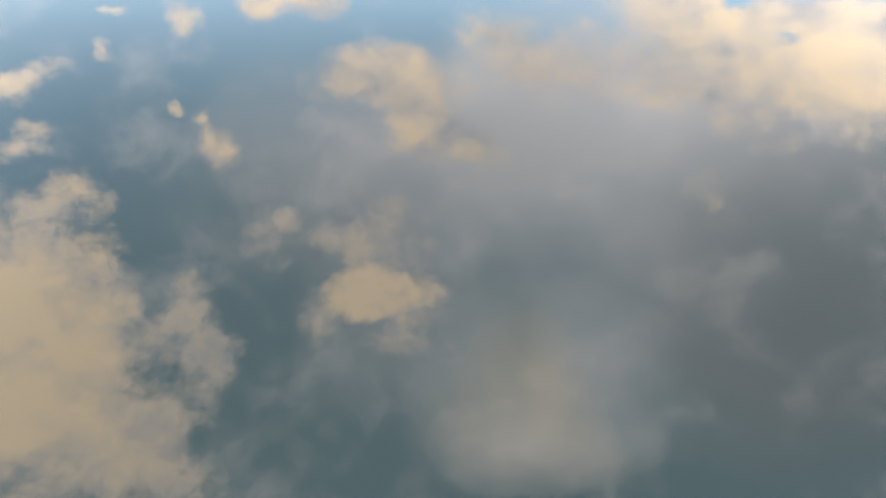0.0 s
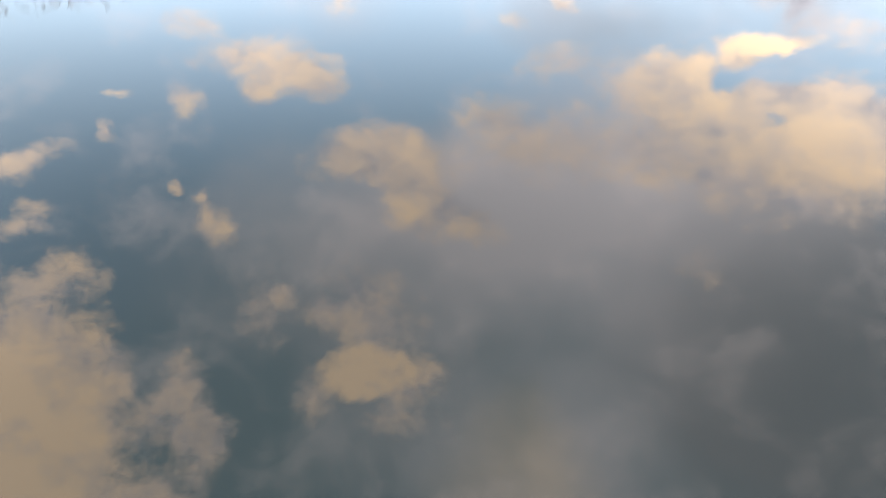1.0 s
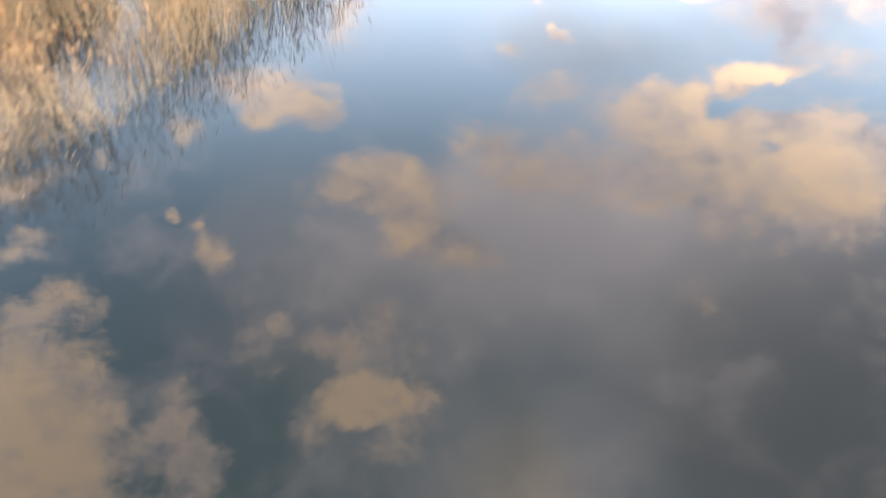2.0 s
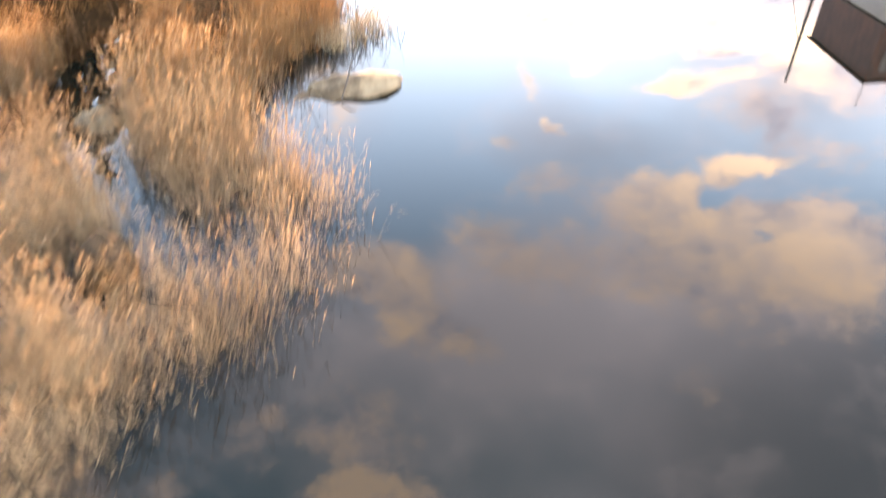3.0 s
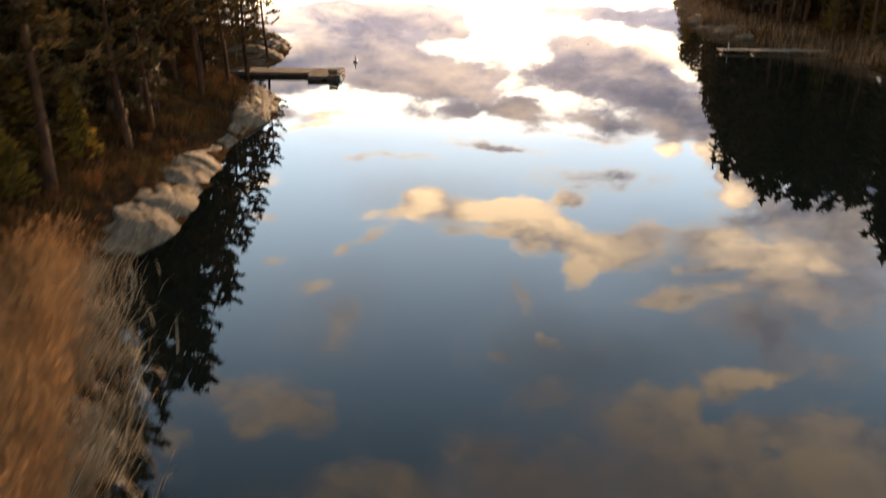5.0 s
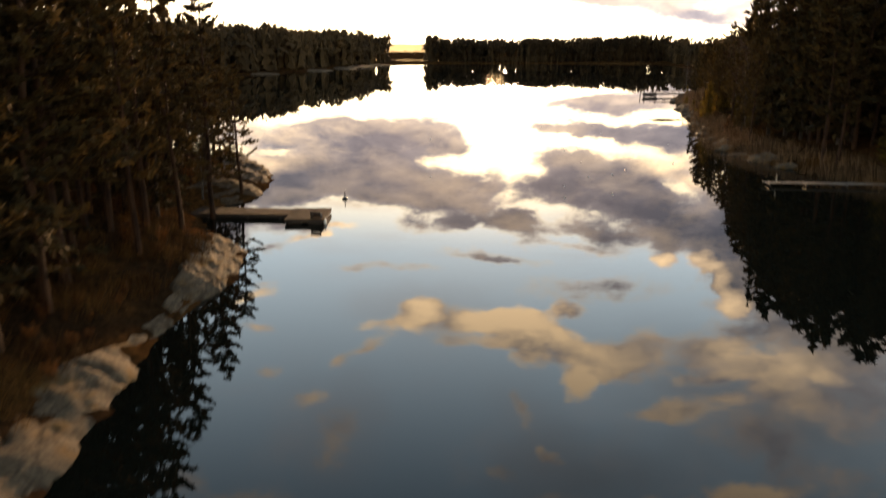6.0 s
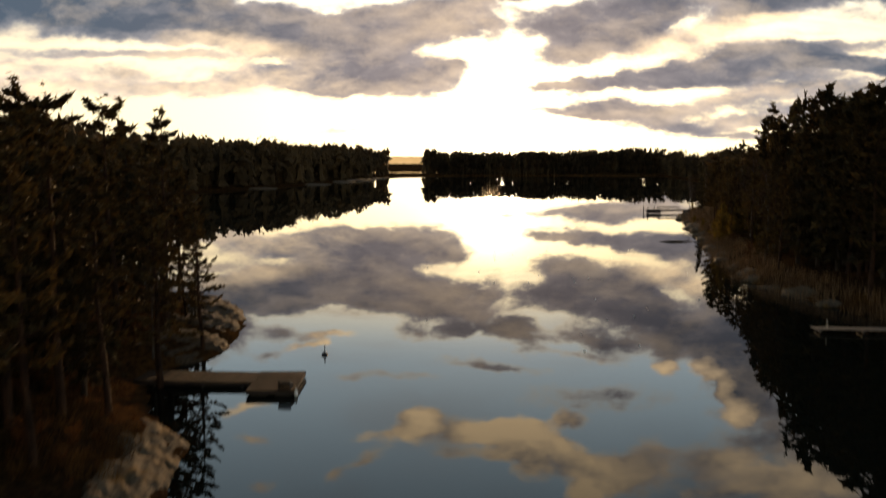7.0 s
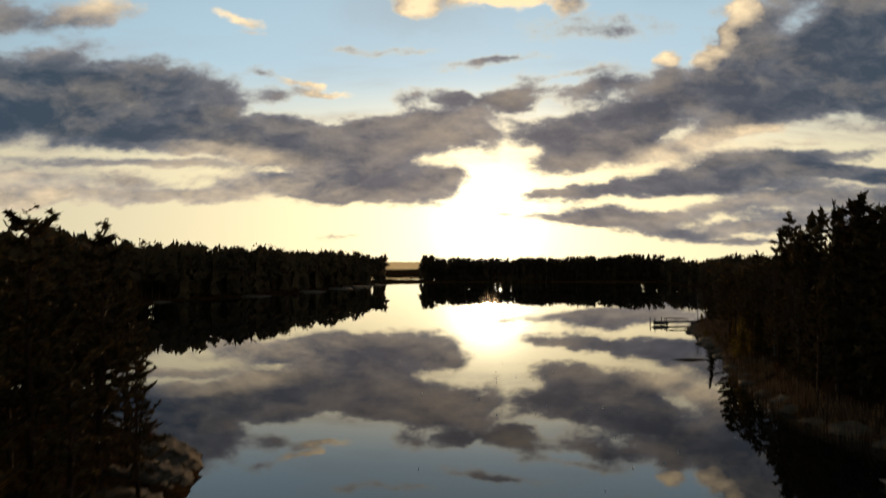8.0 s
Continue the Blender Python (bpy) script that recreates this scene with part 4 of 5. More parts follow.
# ---- trees ----
def needle_tufts(rng, centres, n, length, width, droop=0.0, squash=0.7):
    """Sprays of narrow blades round the given centres."""
    c = np.repeat(np.asarray(centres, float), n, 0)
    d = rng.normal(size=(len(c), 3))
    d[:, 2] = d[:, 2] * squash - droop
    d /= np.linalg.norm(d, axis=1, keepdims=True)
    side = np.cross(d, rng.normal(size=(len(c), 3)))
    side /= np.linalg.norm(side, axis=1, keepdims=True)
    l = length * rng.uniform(0.6, 1.2, (len(c), 1))
    w = width * rng.uniform(0.7, 1.3, (len(c), 1))
    root = c + rng.normal(size=(len(c), 3)) * length * 0.45
    mid = root + d * l * 0.55
    v = np.stack([root, mid + side * w, root + d * l, mid - side * w], 1).reshape(-1, 3)
    i = np.arange(len(c))[:, None] * 4
    return v, i + np.array([[0, 1, 2, 3]])


def sprays(rng, centres, ways, size, spikes, flat):
    """A jagged fan of needles on each twig end, lying mostly level, spiky all round."""
    c, d = np.asarray(centres, float), np.asarray(ways, float)
    n = len(c)
    d = d + rng.normal(size=(n, 3)) * 0.25
    d /= np.linalg.norm(d, axis=1, keepdims=True)
    normal = rng.normal(size=(n, 3)) * flat + np.array([0, 0, 1.0])
    side = np.cross(normal, d)
    side /= np.linalg.norm(side, axis=1, keepdims=True)
    fall = np.cross(d, side)
    l = size * rng.uniform(0.7, 1.2, n)
    rings = []
    for k in range(2 * spikes):
        a = math.pi * k / spikes
        r = l * (rng.uniform(0.75, 1.25, n) if k % 2 == 0 else rng.uniform(0.28, 0.5, n))
        rings.append(c + d * (r * math.cos(a) * 1.25)[:, None] + side * (r * math.sin(a) * 0.8)[:, None] + fall * (l * rng.normal(0, 0.14, n))[:, None])
    v = np.stack(rings, 1).reshape(-1, 3)
    return v, np.arange(n)[:, None] * 2 * spikes + np.arange(2 * spikes)[None, :]


def make_tree(name, category, label, bark, leaf, seed, h, kind, thin=1.0):
    rng = np.random.default_rng(seed)
    root = thing(name, Matrix(), label, category, "trees on the shore")
    lean = rng.normal(0, 0.02 * h, 2)
    zs = np.linspace(-0.4, h * 0.97, 9)
    line = [(lean[0] * (z / h) ** 2 + 0.05 * math.sin(z * 0.9 + seed), lean[1] * (z / h) ** 2 + 0.05 * math.cos(z * 0.7), z) for z in zs]
    r0 = {"pine": 0.017, "spruce": 0.015, "birch": 0.011, "juniper": 0.02, "shrub": 0.008}[kind] * h
    v, f = tube(line, [max(0.015, r0 * (1 - 0.93 * i / 8)) for i in range(9)], 8 if thin == 1.0 else 5)
    mesh_object("trunk", v, f, bark, root)

    def on_trunk(z):
        return Vector((float(np.interp(z, zs, [p[0] for p in line])), float(np.interp(z, zs, [p[1] for p in line])), z))

    limbs, tips = [], []
    near = thin == 1.0
    up = Vector((0, 0, 1))
    ways = []
    if kind == "pine":
        for i in range(44):
            q = (i // 4) / 10.5
            if q < 0.75 and rng.random() < 0.12:
                continue
            z = h * (0.32 + 0.64 * q) + rng.normal(0, 0.12)
            a = i * 1.571 + (i // 4) * 0.7 + rng.uniform(-0.45, 0.45)
            reach = h * (0.165 * max(0.0, 1 - q) ** 0.55 + 0.04) * rng.uniform(0.5, 1.15)
            p0 = on_trunk(min(z, h * 0.96))
            out = Vector((math.cos(a), math.sin(a), 0))
            p1 = p0 + out * reach * 0.55 + up * reach * rng.uniform(-0.12, 0.12)
            p2 = p0 + out * reach + up * reach * rng.uniform(0.05, 0.40)
            limbs.append(tube([p0, p1, p2], [0.032 * h / 12, 0.02 * h / 12, 0.008], 3) if near else tube([p0, p2], [0.03, 0.01], 3))
            side = out.cross(up)
            n = 16 if near else 10
            for k in range(n):
                t = 0.30 + 0.72 * (k + rng.uniform(0, 1)) / n
                base = p0.lerp(p1, t / 0.55) if t < 0.55 else p1.lerp(p2, (t - 0.55) / 0.45)
                off = rng.uniform(-1, 1) * 0.34 * (1.12 - t)
                tips.append(tuple(base + side * off * reach + up * rng.uniform(-0.04, 0.08)))
                ways.append(tuple(out * 0.55 + side * math.copysign(0.5, off) * min(1.0, abs(off) * 6) + up * 0.30))
        for k in range(12 if near else 5):
            tips.append(tuple(on_trunk(h * rng.uniform(0.90, 0.985)) + Vector(rng.normal(0, 0.22, 3))))
            ways.append((rng.normal(0, 0.6), rng.normal(0, 0.6), 0.5))
        for i in range(7):
            z = h * rng.uniform(0.12, 0.4)
            a = rng.uniform(0, 6.283)
            p0 = on_trunk(z)
            l = rng.uniform(0.4, 1.3)
            limbs.append(tube([p0, p0 + Vector((math.cos(a) * l, math.sin(a) * l, -0.1))], [0.018, 0.005], 3))
        v, f = sprays(rng, tips, ways, 0.27 if near else 0.42, 6 if near else 4, 0.55)
    elif kind in ("spruce", "juniper"):
        low = 0.08 if kind == "spruce" else 0.03
        wide = 0.19 if kind == "spruce" else 0.26
        rows = 64 if near or kind == "juniper" else 44
        for i in range(rows):
            q = (i + rng.uniform(0, 1)) / rows
            z = h * (low + (0.97 - low) * q)
            a = i * 2.4 + rng.uniform(-0.4, 0.4)
            reach = h * wide * (1 - q) ** 0.85 * rng.uniform(0.6, 1.12) + 0.12
            p0 = on_trunk(z)
            out = Vector((math.cos(a), math.sin(a), 0))
            side = out.cross(up)
            bend = -0.28 if kind == "spruce" else 0.55
            p1 = p0 + out * reach * 0.6 + up * bend * reach * 0.62
            p2 = p0 + out * reach + up * bend * reach * 0.75
            if near:
                limbs.append(tube([p0, p1, p2], [0.02 * h / 12, 0.014 * h / 12, 0.005], 3))
            n = max(3, int((12 if near else 8) * (1 - q) + 2))
            for k in range(n):
                t = (k + rng.uniform(0, 1)) / n
                base = p0.lerp(p1, t / 0.6) if t < 0.6 else p1.lerp(p2, (t - 0.6) / 0.4)
                off = rng.uniform(-1, 1) * 0.30 * (1.15 - t)
                tips.append(tuple(base + side * off * reach))
                ways.append(tuple(out * 0.6 + side * off * 1.6 + up * (-0.22 if kind == "spruce" else 0.6)))
        for k in range(6):
            tips.append((line[-1][0], line[-1][1], h * rng.uniform(0.93, 1.0)))
            ways.append((rng.normal(0, 0.25), rng.normal(0, 0.25), 0.9))
        if kind == "spruce":
            v, f = sprays(rng, tips, ways, 0.31 if near else 0.48, 6 if near else 4, 0.7)
        else:
            v, f = sprays(rng, tips, ways, 0.15, 7, 0.8)
    elif kind == "shrub":
        for i in range(16):
            a = rng.uniform(0, 6.283)
            reach = h * rng.uniform(0.25, 0.5)
            p0 = Vector((0.06 * math.cos(a), 0.06 * math.sin(a), h * rng.uniform(0, 0.3)))
            out = Vector((math.cos(a), math.sin(a), 0))
            p1 = p0 + out * reach * 0.5 + Vector((0, 0, h * 0.35))
            p2 = p0 + out * reach + Vector((0, 0, h * rng.uniform(0.5, 0.85)))
            limbs.append(tube([p0, p1, p2], [0.02, 0.014, 0.005], 3))
            for k in range(9):
                tips.append(tuple(p0.lerp(p1, rng.uniform(0.5, 1)) if k < 3 else p1.lerp(p2, rng.uniform(0, 1))))
        v, f = needle_tufts(rng, tips, 7, 0.30, 0.030, -0.2, 0.8)
    else:
        for i in range(26):
            q = rng.uniform(0, 1)
            z = h * (0.22 + 0.74 * q)
            a = rng.uniform(0, 6.283)
            reach = h * 0.22 * (1.1 - q) ** 0.6 * rng.uniform(0.6, 1.1)
            p0 = on_trunk(z)
            out = Vector((math.cos(a), math.sin(a), 0))
            p1 = p0 + out * reach * 0.55 + Vector((0, 0, reach * 0.6))
            p2 = p0 + out * reach + Vector((0, 0, reach * rng.uniform(0.7, 1.3)))
            limbs.append(tube([p0, p1, p2], [0.026 * h / 12, 0.016 * h / 12, 0.006], 3))
            for k in range(14):
                tips.append(tuple(p0.lerp(p1, rng.uniform(0.4, 1)) if k < 5 else p1.lerp(p2, rng.uniform(0, 1))))
        v, f = needle_tufts(rng, tips, round(7 * thin), 0.75 * h / 12, 0.008 * h / 12 / thin, -0.25, 0.7)
    if limbs:
        lv, lf = joined(limbs)
        tagged(mesh_object("branchwork", lv, lf, bark, root), kind="stuff")
    mesh_object("crown", v, f, leaf, root)
    return root


KINDS = {
    "pine": [make_tree("pine_tree", "pine", "dark Scots pine with a bare trunk and ragged crown", BARK_PINE, NEEDLES, 11 + i, 12.0, "pine") for i in range(4)],
    "spruce": [make_tree("spruce_tree", "spruce", "dark pointed spruce with drooping branches", BARK_GREY, SPRUCE, 31 + i, 12.0, "spruce") for i in range(3)],
    "birch": [make_tree("birch_tree", "birch", "leafless birch with a pale trunk and reddish twigs", BARK_BIRCH, TWIG, 51 + i, 12.0, "birch") for i in range(3)],
    "juniper": [make_tree("juniper_bush", "bush", "yellowish green juniper bush on the bank", BARK_GREY, JUNIPER, 71 + i, 3.0, "juniper", 0.5) for i in range(2)],
    "shrub": [make_tree("shrub", "shrub", "rusty brown half-bare shrub under the trees", BARK_GREY, SHRUB, 91 + i, 3.0, "shrub") for i in range(2)],
}
KINDS["pine_behind"] = [make_tree("pine_tree", "pine", "dark Scots pine deeper in the woods", BARK_PINE, NEEDLES, 111 + i, 12.0, "pine", 0.26) for i in range(3)]
KINDS["spruce_behind"] = [make_tree("spruce_tree", "spruce", "dark spruce deeper in the woods", BARK_GREY, SPRUCE, 131 + i, 12.0, "spruce", 0.26) for i in range(3)]
KINDS["birch_behind"] = [make_tree("birch_tree", "birch", "leafless birch deeper in the woods", BARK_BIRCH, TWIG, 151 + i, 12.0, "birch", 0.45) for i in range(2)]
placed = set()


def plant(kind, x, y, h, rng):
    i = rng.randrange(len(KINDS[kind]))
    proto = KINDS[kind][i]
    s = h / (3.0 if kind in ("juniper", "shrub") else 12.0)
    w = s * rng.uniform(0.85, 1.15)
    m = pose(x, y, ground_height(x, y) - 0.05, rng.uniform(-2, 2), rng.uniform(-2, 2), rng.uniform(0, 360)) @ Matrix.Diagonal((w, w, s, 1))
    if (kind, i) in placed:
        return copy_thing(proto, m)
    placed.add((kind, i))
    proto.matrix_world = m
    return proto


rng = random.Random(5)
# known trees: pines standing over the left bank and the right skyline
for kind, x, y, h in [
    ("pine", -15.7, 91.6, 11.7), ("pine", -17.0, 98.0, 12.3), ("pine", -15.4, 100.5, 11.9), ("pine", -21.0, 96.8, 12.8), ("pine", -19.2, 93.6, 12.0), ("pine", 39.0, 148.1, 15.2), ("pine", 40.4, 160.5, 11.6), ("pine", 38.2, 152.6, 10.4),
    ("pine", -12.7, 82.2, 10.4), ("pine", -12.8, 72.6, 9.4), ("pine", -12.9, 75.6, 8.2), ("pine", -12.7, 87.2, 9.2), ("pine", -13.2, 93.4, 7.6), ("pine", -13.1, 99.2, 7.8), ("pine", -14.2, 66.8, 11.4),
    ("spruce", -14.8, 78.6, 11.2), ("spruce", -14.9, 70.4, 11.8), ("pine", -14.9, 84.8, 10.6), ("spruce", -14.6, 89.4, 8.6), ("pine", -15.8, 75.8, 11.8), ("spruce", -16.4, 80.8, 11.4), ("pine", -15.4, 64.0, 11.6),
    ("pine", -15.6, 104.0, 6.4), ("spruce", -14.9, 103.6, 5.4), ("birch", -14.6, 96.4, 5.0), ("birch", 52.0, 214.5, 6.6),
    ("juniper", -15.2, 71.6, 4.2), ("juniper", -14.4, 68.6, 3.4), ("juniper", -16.4, 74.5, 4.5), ("juniper", -13.4, 65.6, 2.4), ("juniper", -18, 66, 3.8), ("juniper", -13.2, 69.6, 2.6), ("juniper", -14.0, 63.4, 2.2),
]:
    plant(kind, x, y, h, rng)


def wood(n, y0, y1, side, near, deep, h0, h1, mix, gap):
    spots, tries, rng = [], 0, random.Random(n * 31 + y0)
    while len(spots) < n and tries < 9000:
        tries += 1
        y = rng.uniform(y0, y1)
        d = near + (deep - near) * rng.random() ** 1.3
        x = float(np.interp(y, LEFT_Y, LEFT_X)) - d if side < 0 else float(np.interp(y, RIGHT_Y, RIGHT_X)) + d
        if any((x - a) ** 2 + (y - b) ** 2 < gap * gap for a, b in spots):
            continue
        spots.append((x, y))
        kind = rng.choice(mix)
        if kind in ("pine", "spruce", "birch") and (d > 5 or y > 135 or y < 100 and side > 0 or y < 70 and side > 0):
            kind += "_behind"
        plant(kind, x, y, rng.uniform(h0, h1), rng)


wood(38, 58, 78, -1, 3.8, 22, 11.2, 13.6, ["pine", "pine", "spruce", "spruce", "spruce"], 1.7)
wood(26, 78, 90, -1, 3.8, 20, 10.6, 12.4, ["pine", "pine", "spruce", "spruce", "birch"], 1.7)
wood(46, 90, 120, -1, 3.8, 20, 8.6, 10.0, ["pine", "pine", "spruce", "spruce", "birch"], 1.7)
wood(95, 63, 96, -1, 1.5, 4.0, 0.5, 1.5, ["shrub"], 0.6)
wood(70, 58, 116, -1, 2.6, 10, 1.8, 4.2, ["shrub"], 0.9)
wood(34, 118, 250, -1, 4.0, 30, 9, 11, ["pine", "spruce", "spruce"], 2.6)
wood(70, 62, 122, 1, 5.0, 26, 11.5, 14.4, ["pine", "spruce", "pine", "pine", "pine"], 1.7)
wood(62, 122, 172, 1, 2.2, 24, 7.5, 10.4, ["pine", "spruce", "pine", "pine", "birch"], 1.7)
wood(45, 66, 112, 1, 2.0, 9, 9, 12.2, ["spruce", "pine", "pine"], 1.5)
wood(56, 90, 175, 1, 1.6, 6, 1.5, 3.6, ["shrub", "shrub", "shrub", "juniper"], 0.9)
wood(50, 172, 300, 1, 3.0, 28, 6, 9.6, ["pine", "spruce", "spruce", "birch"], 2.2)

wood(30, 111, 127, 1, 4.5, 16, 11.8, 14.2, ["pine", "pine", "spruce"], 1.3)
wood(34, 127, 152, 1, 5.5, 24, 11.4, 13.6, ["pine", "pine", "spruce"], 1.5)
wood(44, 150, 206, 1, 0.6, 7, 0.8, 2.4, ["shrub", "shrub", "shrub", "juniper"], 0.9)
for kind, protos in KINDS.items():
    while any((kind, i) not in placed for i in range(len(protos))):
        y = rng.uniform(96, 116)
        plant(kind, float(np.interp(y, LEFT_Y, LEFT_X)) - rng.uniform(9, 16), y, rng.uniform(1.5, 3) if kind in ("juniper", "shrub") else 8.5, rng)


def far_wood(name, label, n, place, h0, h1, seed):
    """Distant conifers, far too many to count, in one mesh: a trunk, a few ragged tiers and a fringe of sprays each."""
    r = np.random.default_rng(seed)
    verts, faces = [], []
    for _ in range(n):
        x, y = place(r)
        z = ground_height(x, y)
        h = (h0 + (h1 - h0) * (0.5 + 0.9 * noise.noise((x * 0.03, y * 0.03, seed)))) * r.uniform(0.82, 1.12)
        pine = r.random() < 0.72
        tiers = 4 if pine else 6
        lean = r.normal(0, 0.05 * h)
        b = len(verts)
        verts += [(x - 0.15, y, z - 0.5), (x + 0.15, y, z - 0.5), (x, y, z + h * 0.9), (x, y + 0.15, z - 0.5)]
        faces += [(b, b + 1, b + 2), (b + 1, b + 3, b + 2), (b + 3, b, b + 2)]
        for k in range(tiers):
            q = k / tiers
            top = z + h * ((0.42 + 0.52 * (q + 1 / tiers)) if pine else (0.16 + 0.82 * (q + 1.0 / tiers)))
            low = top - h * (0.15 if pine else 0.28)
            rad = h * (0.20 * (1 - q * 0.40) * r.uniform(0.6, 1.2) if pine else 0.16 * (1 - q) * r.uniform(0.7, 1.2) + 0.05)
            cx, cy = (x + lean * q + r.normal(0, 0.06 * h), y + r.normal(0, 0.06 * h)) if pine else (x, y)
            b = len(verts)
            verts.append((cx, cy, top))
            m = 7
            for j in range(m):
                a = 2 * math.pi * (j + r.uniform(-0.3, 0.3)) / m
                rr = rad * (r.uniform(0.85, 1.2) if j % 2 else r.uniform(0.4, 0.75))
                verts.append((cx + rr * math.cos(a), cy + rr * math.sin(a), low + h * r.uniform(-0.04, 0.08)))
            faces += [(b, b + 1 + j, b + 1 + (j + 1) % m) for j in range(m)]
        for k in range(22 if pine else 10):
            q = r.uniform(0, 1) ** 0.7
            c = np.array([x + lean * q, y, z + h * (0.42 + 0.50 * q)])
            a = r.uniform(0, 6.283)
            out = np.array([math.cos(a), math.sin(a), r.uniform(-0.1, 0.9) if pine else -0.2])
            wide = h * (0.17 * (1 - q) ** 0.5 + 0.015 if pine else 0.12 * (1 - q) + 0.01)
            c = c + out * wide * r.uniform(0.4, 0.9)
            tip = c + out * h * r.uniform(0.03, 0.065)
            w = np.array([-out[1], out[0], r.normal(0, 0.7)]) * h * r.uniform(0.012, 0.028)
            b = len(verts)
            mid = (c + tip) * 0.5
            verts += [tuple(c), tuple(mid + w), tuple(tip), tuple(mid - w)]
            faces.append((b, b + 1, b + 2, b + 3))
    ob = mesh_object(name, verts, faces, FAR_WOOD)
    return tagged(ob, label, "woods", kind="stuff")


def beside_left(r, y0, y1, deep):
    y = r.uniform(y0, y1)
    return float(np.interp(y, LEFT_Y, LEFT_X)) - 3 - deep * r.random() ** 1.5, y


def beside_right(r, y0, y1, deep):
    y = r.uniform(y0, y1)
    return float(np.interp(y, RIGHT_Y, RIGHT_X)) + 4 + deep * r.random() ** 1.5, y


far_wood("headland_woods", "dark conifer woods on the headland across the bay", 1050, lambda r: beside_left(r, 240, 590, 70), 13.5, 20.5, 1)
far_wood("island_woods", "conifer woods along the far shore under the sun", 760, lambda r: (r.uniform(-8, 185), FAR_Y + 8 + 45 * r.random() ** 1.4), 13.5, 18.5, 2)
far_wood("shore_thicket", "low young conifers along the edge of the far shore", 640, lambda r: (r.uniform(-8, 185), FAR_Y + 5 + 22 * r.random()), 3.5, 6.5, 7)
far_wood("point_trees", "cluster of taller pines at the tip of the far shore", 16, lambda r: (r.uniform(-10, 10), FAR_Y + 9 + 10 * r.random()), 17, 22, 3)
far_wood("bay_woods", "conifer woods round the bay behind the right shore", 420, lambda r: beside_right(r, 300, 600, 60), 11, 15, 4)
far_wood("distant_woods", "hazy distant woods behind the channel", 500, lambda r: (r.uniform(-420, 420), 1080 + 160 * r.random()), 3.5, 6, 5)


def build_hills():
    """The ridge beyond the channel, kilometres away, its evening haze painted as a glow."""
    n = 90
    verts, faces = [], []
    for i in range(n + 1):
        x = -700 + 1700 * i / n
        top = 31 + 7 * noise.noise((x * 0.004, 2.0, 0)) + 2.5 * noise.noise((x * 0.03, 5.0, 0))
        verts += [(x, 2700, -5), (x, 2740, top), (x, 2900, -5)]
    for i in range(n):
        a = i * 3
        faces += [(a, a + 3, a + 4, a + 1), (a + 1, a + 4, a + 5, a + 2)]
    ob = mesh_object("backdrop", verts, faces, HAZE_GLOW, smooth=True)
    return tagged(ob, "wooded ridge far beyond the channel, golden haze painted as its glow", "hills", kind="structure")


build_hills()


# ---- reeds and grass ----
REED_Y = [26, 28, 30.3, 32.4, 34.3, 36.1, 39, 40, 41.6, 44, 45.4, 46.7, 48, 50, 53.6, 58.4, 62]
REED_X = [-8.6, -7.0, -5.3, -4.3, -2.9, -1.8, -1.9, -4.0, -4.9, -4.7, -3.6, -2.7, -3.9, -5.3, -6.6, -8.5, -10.2]


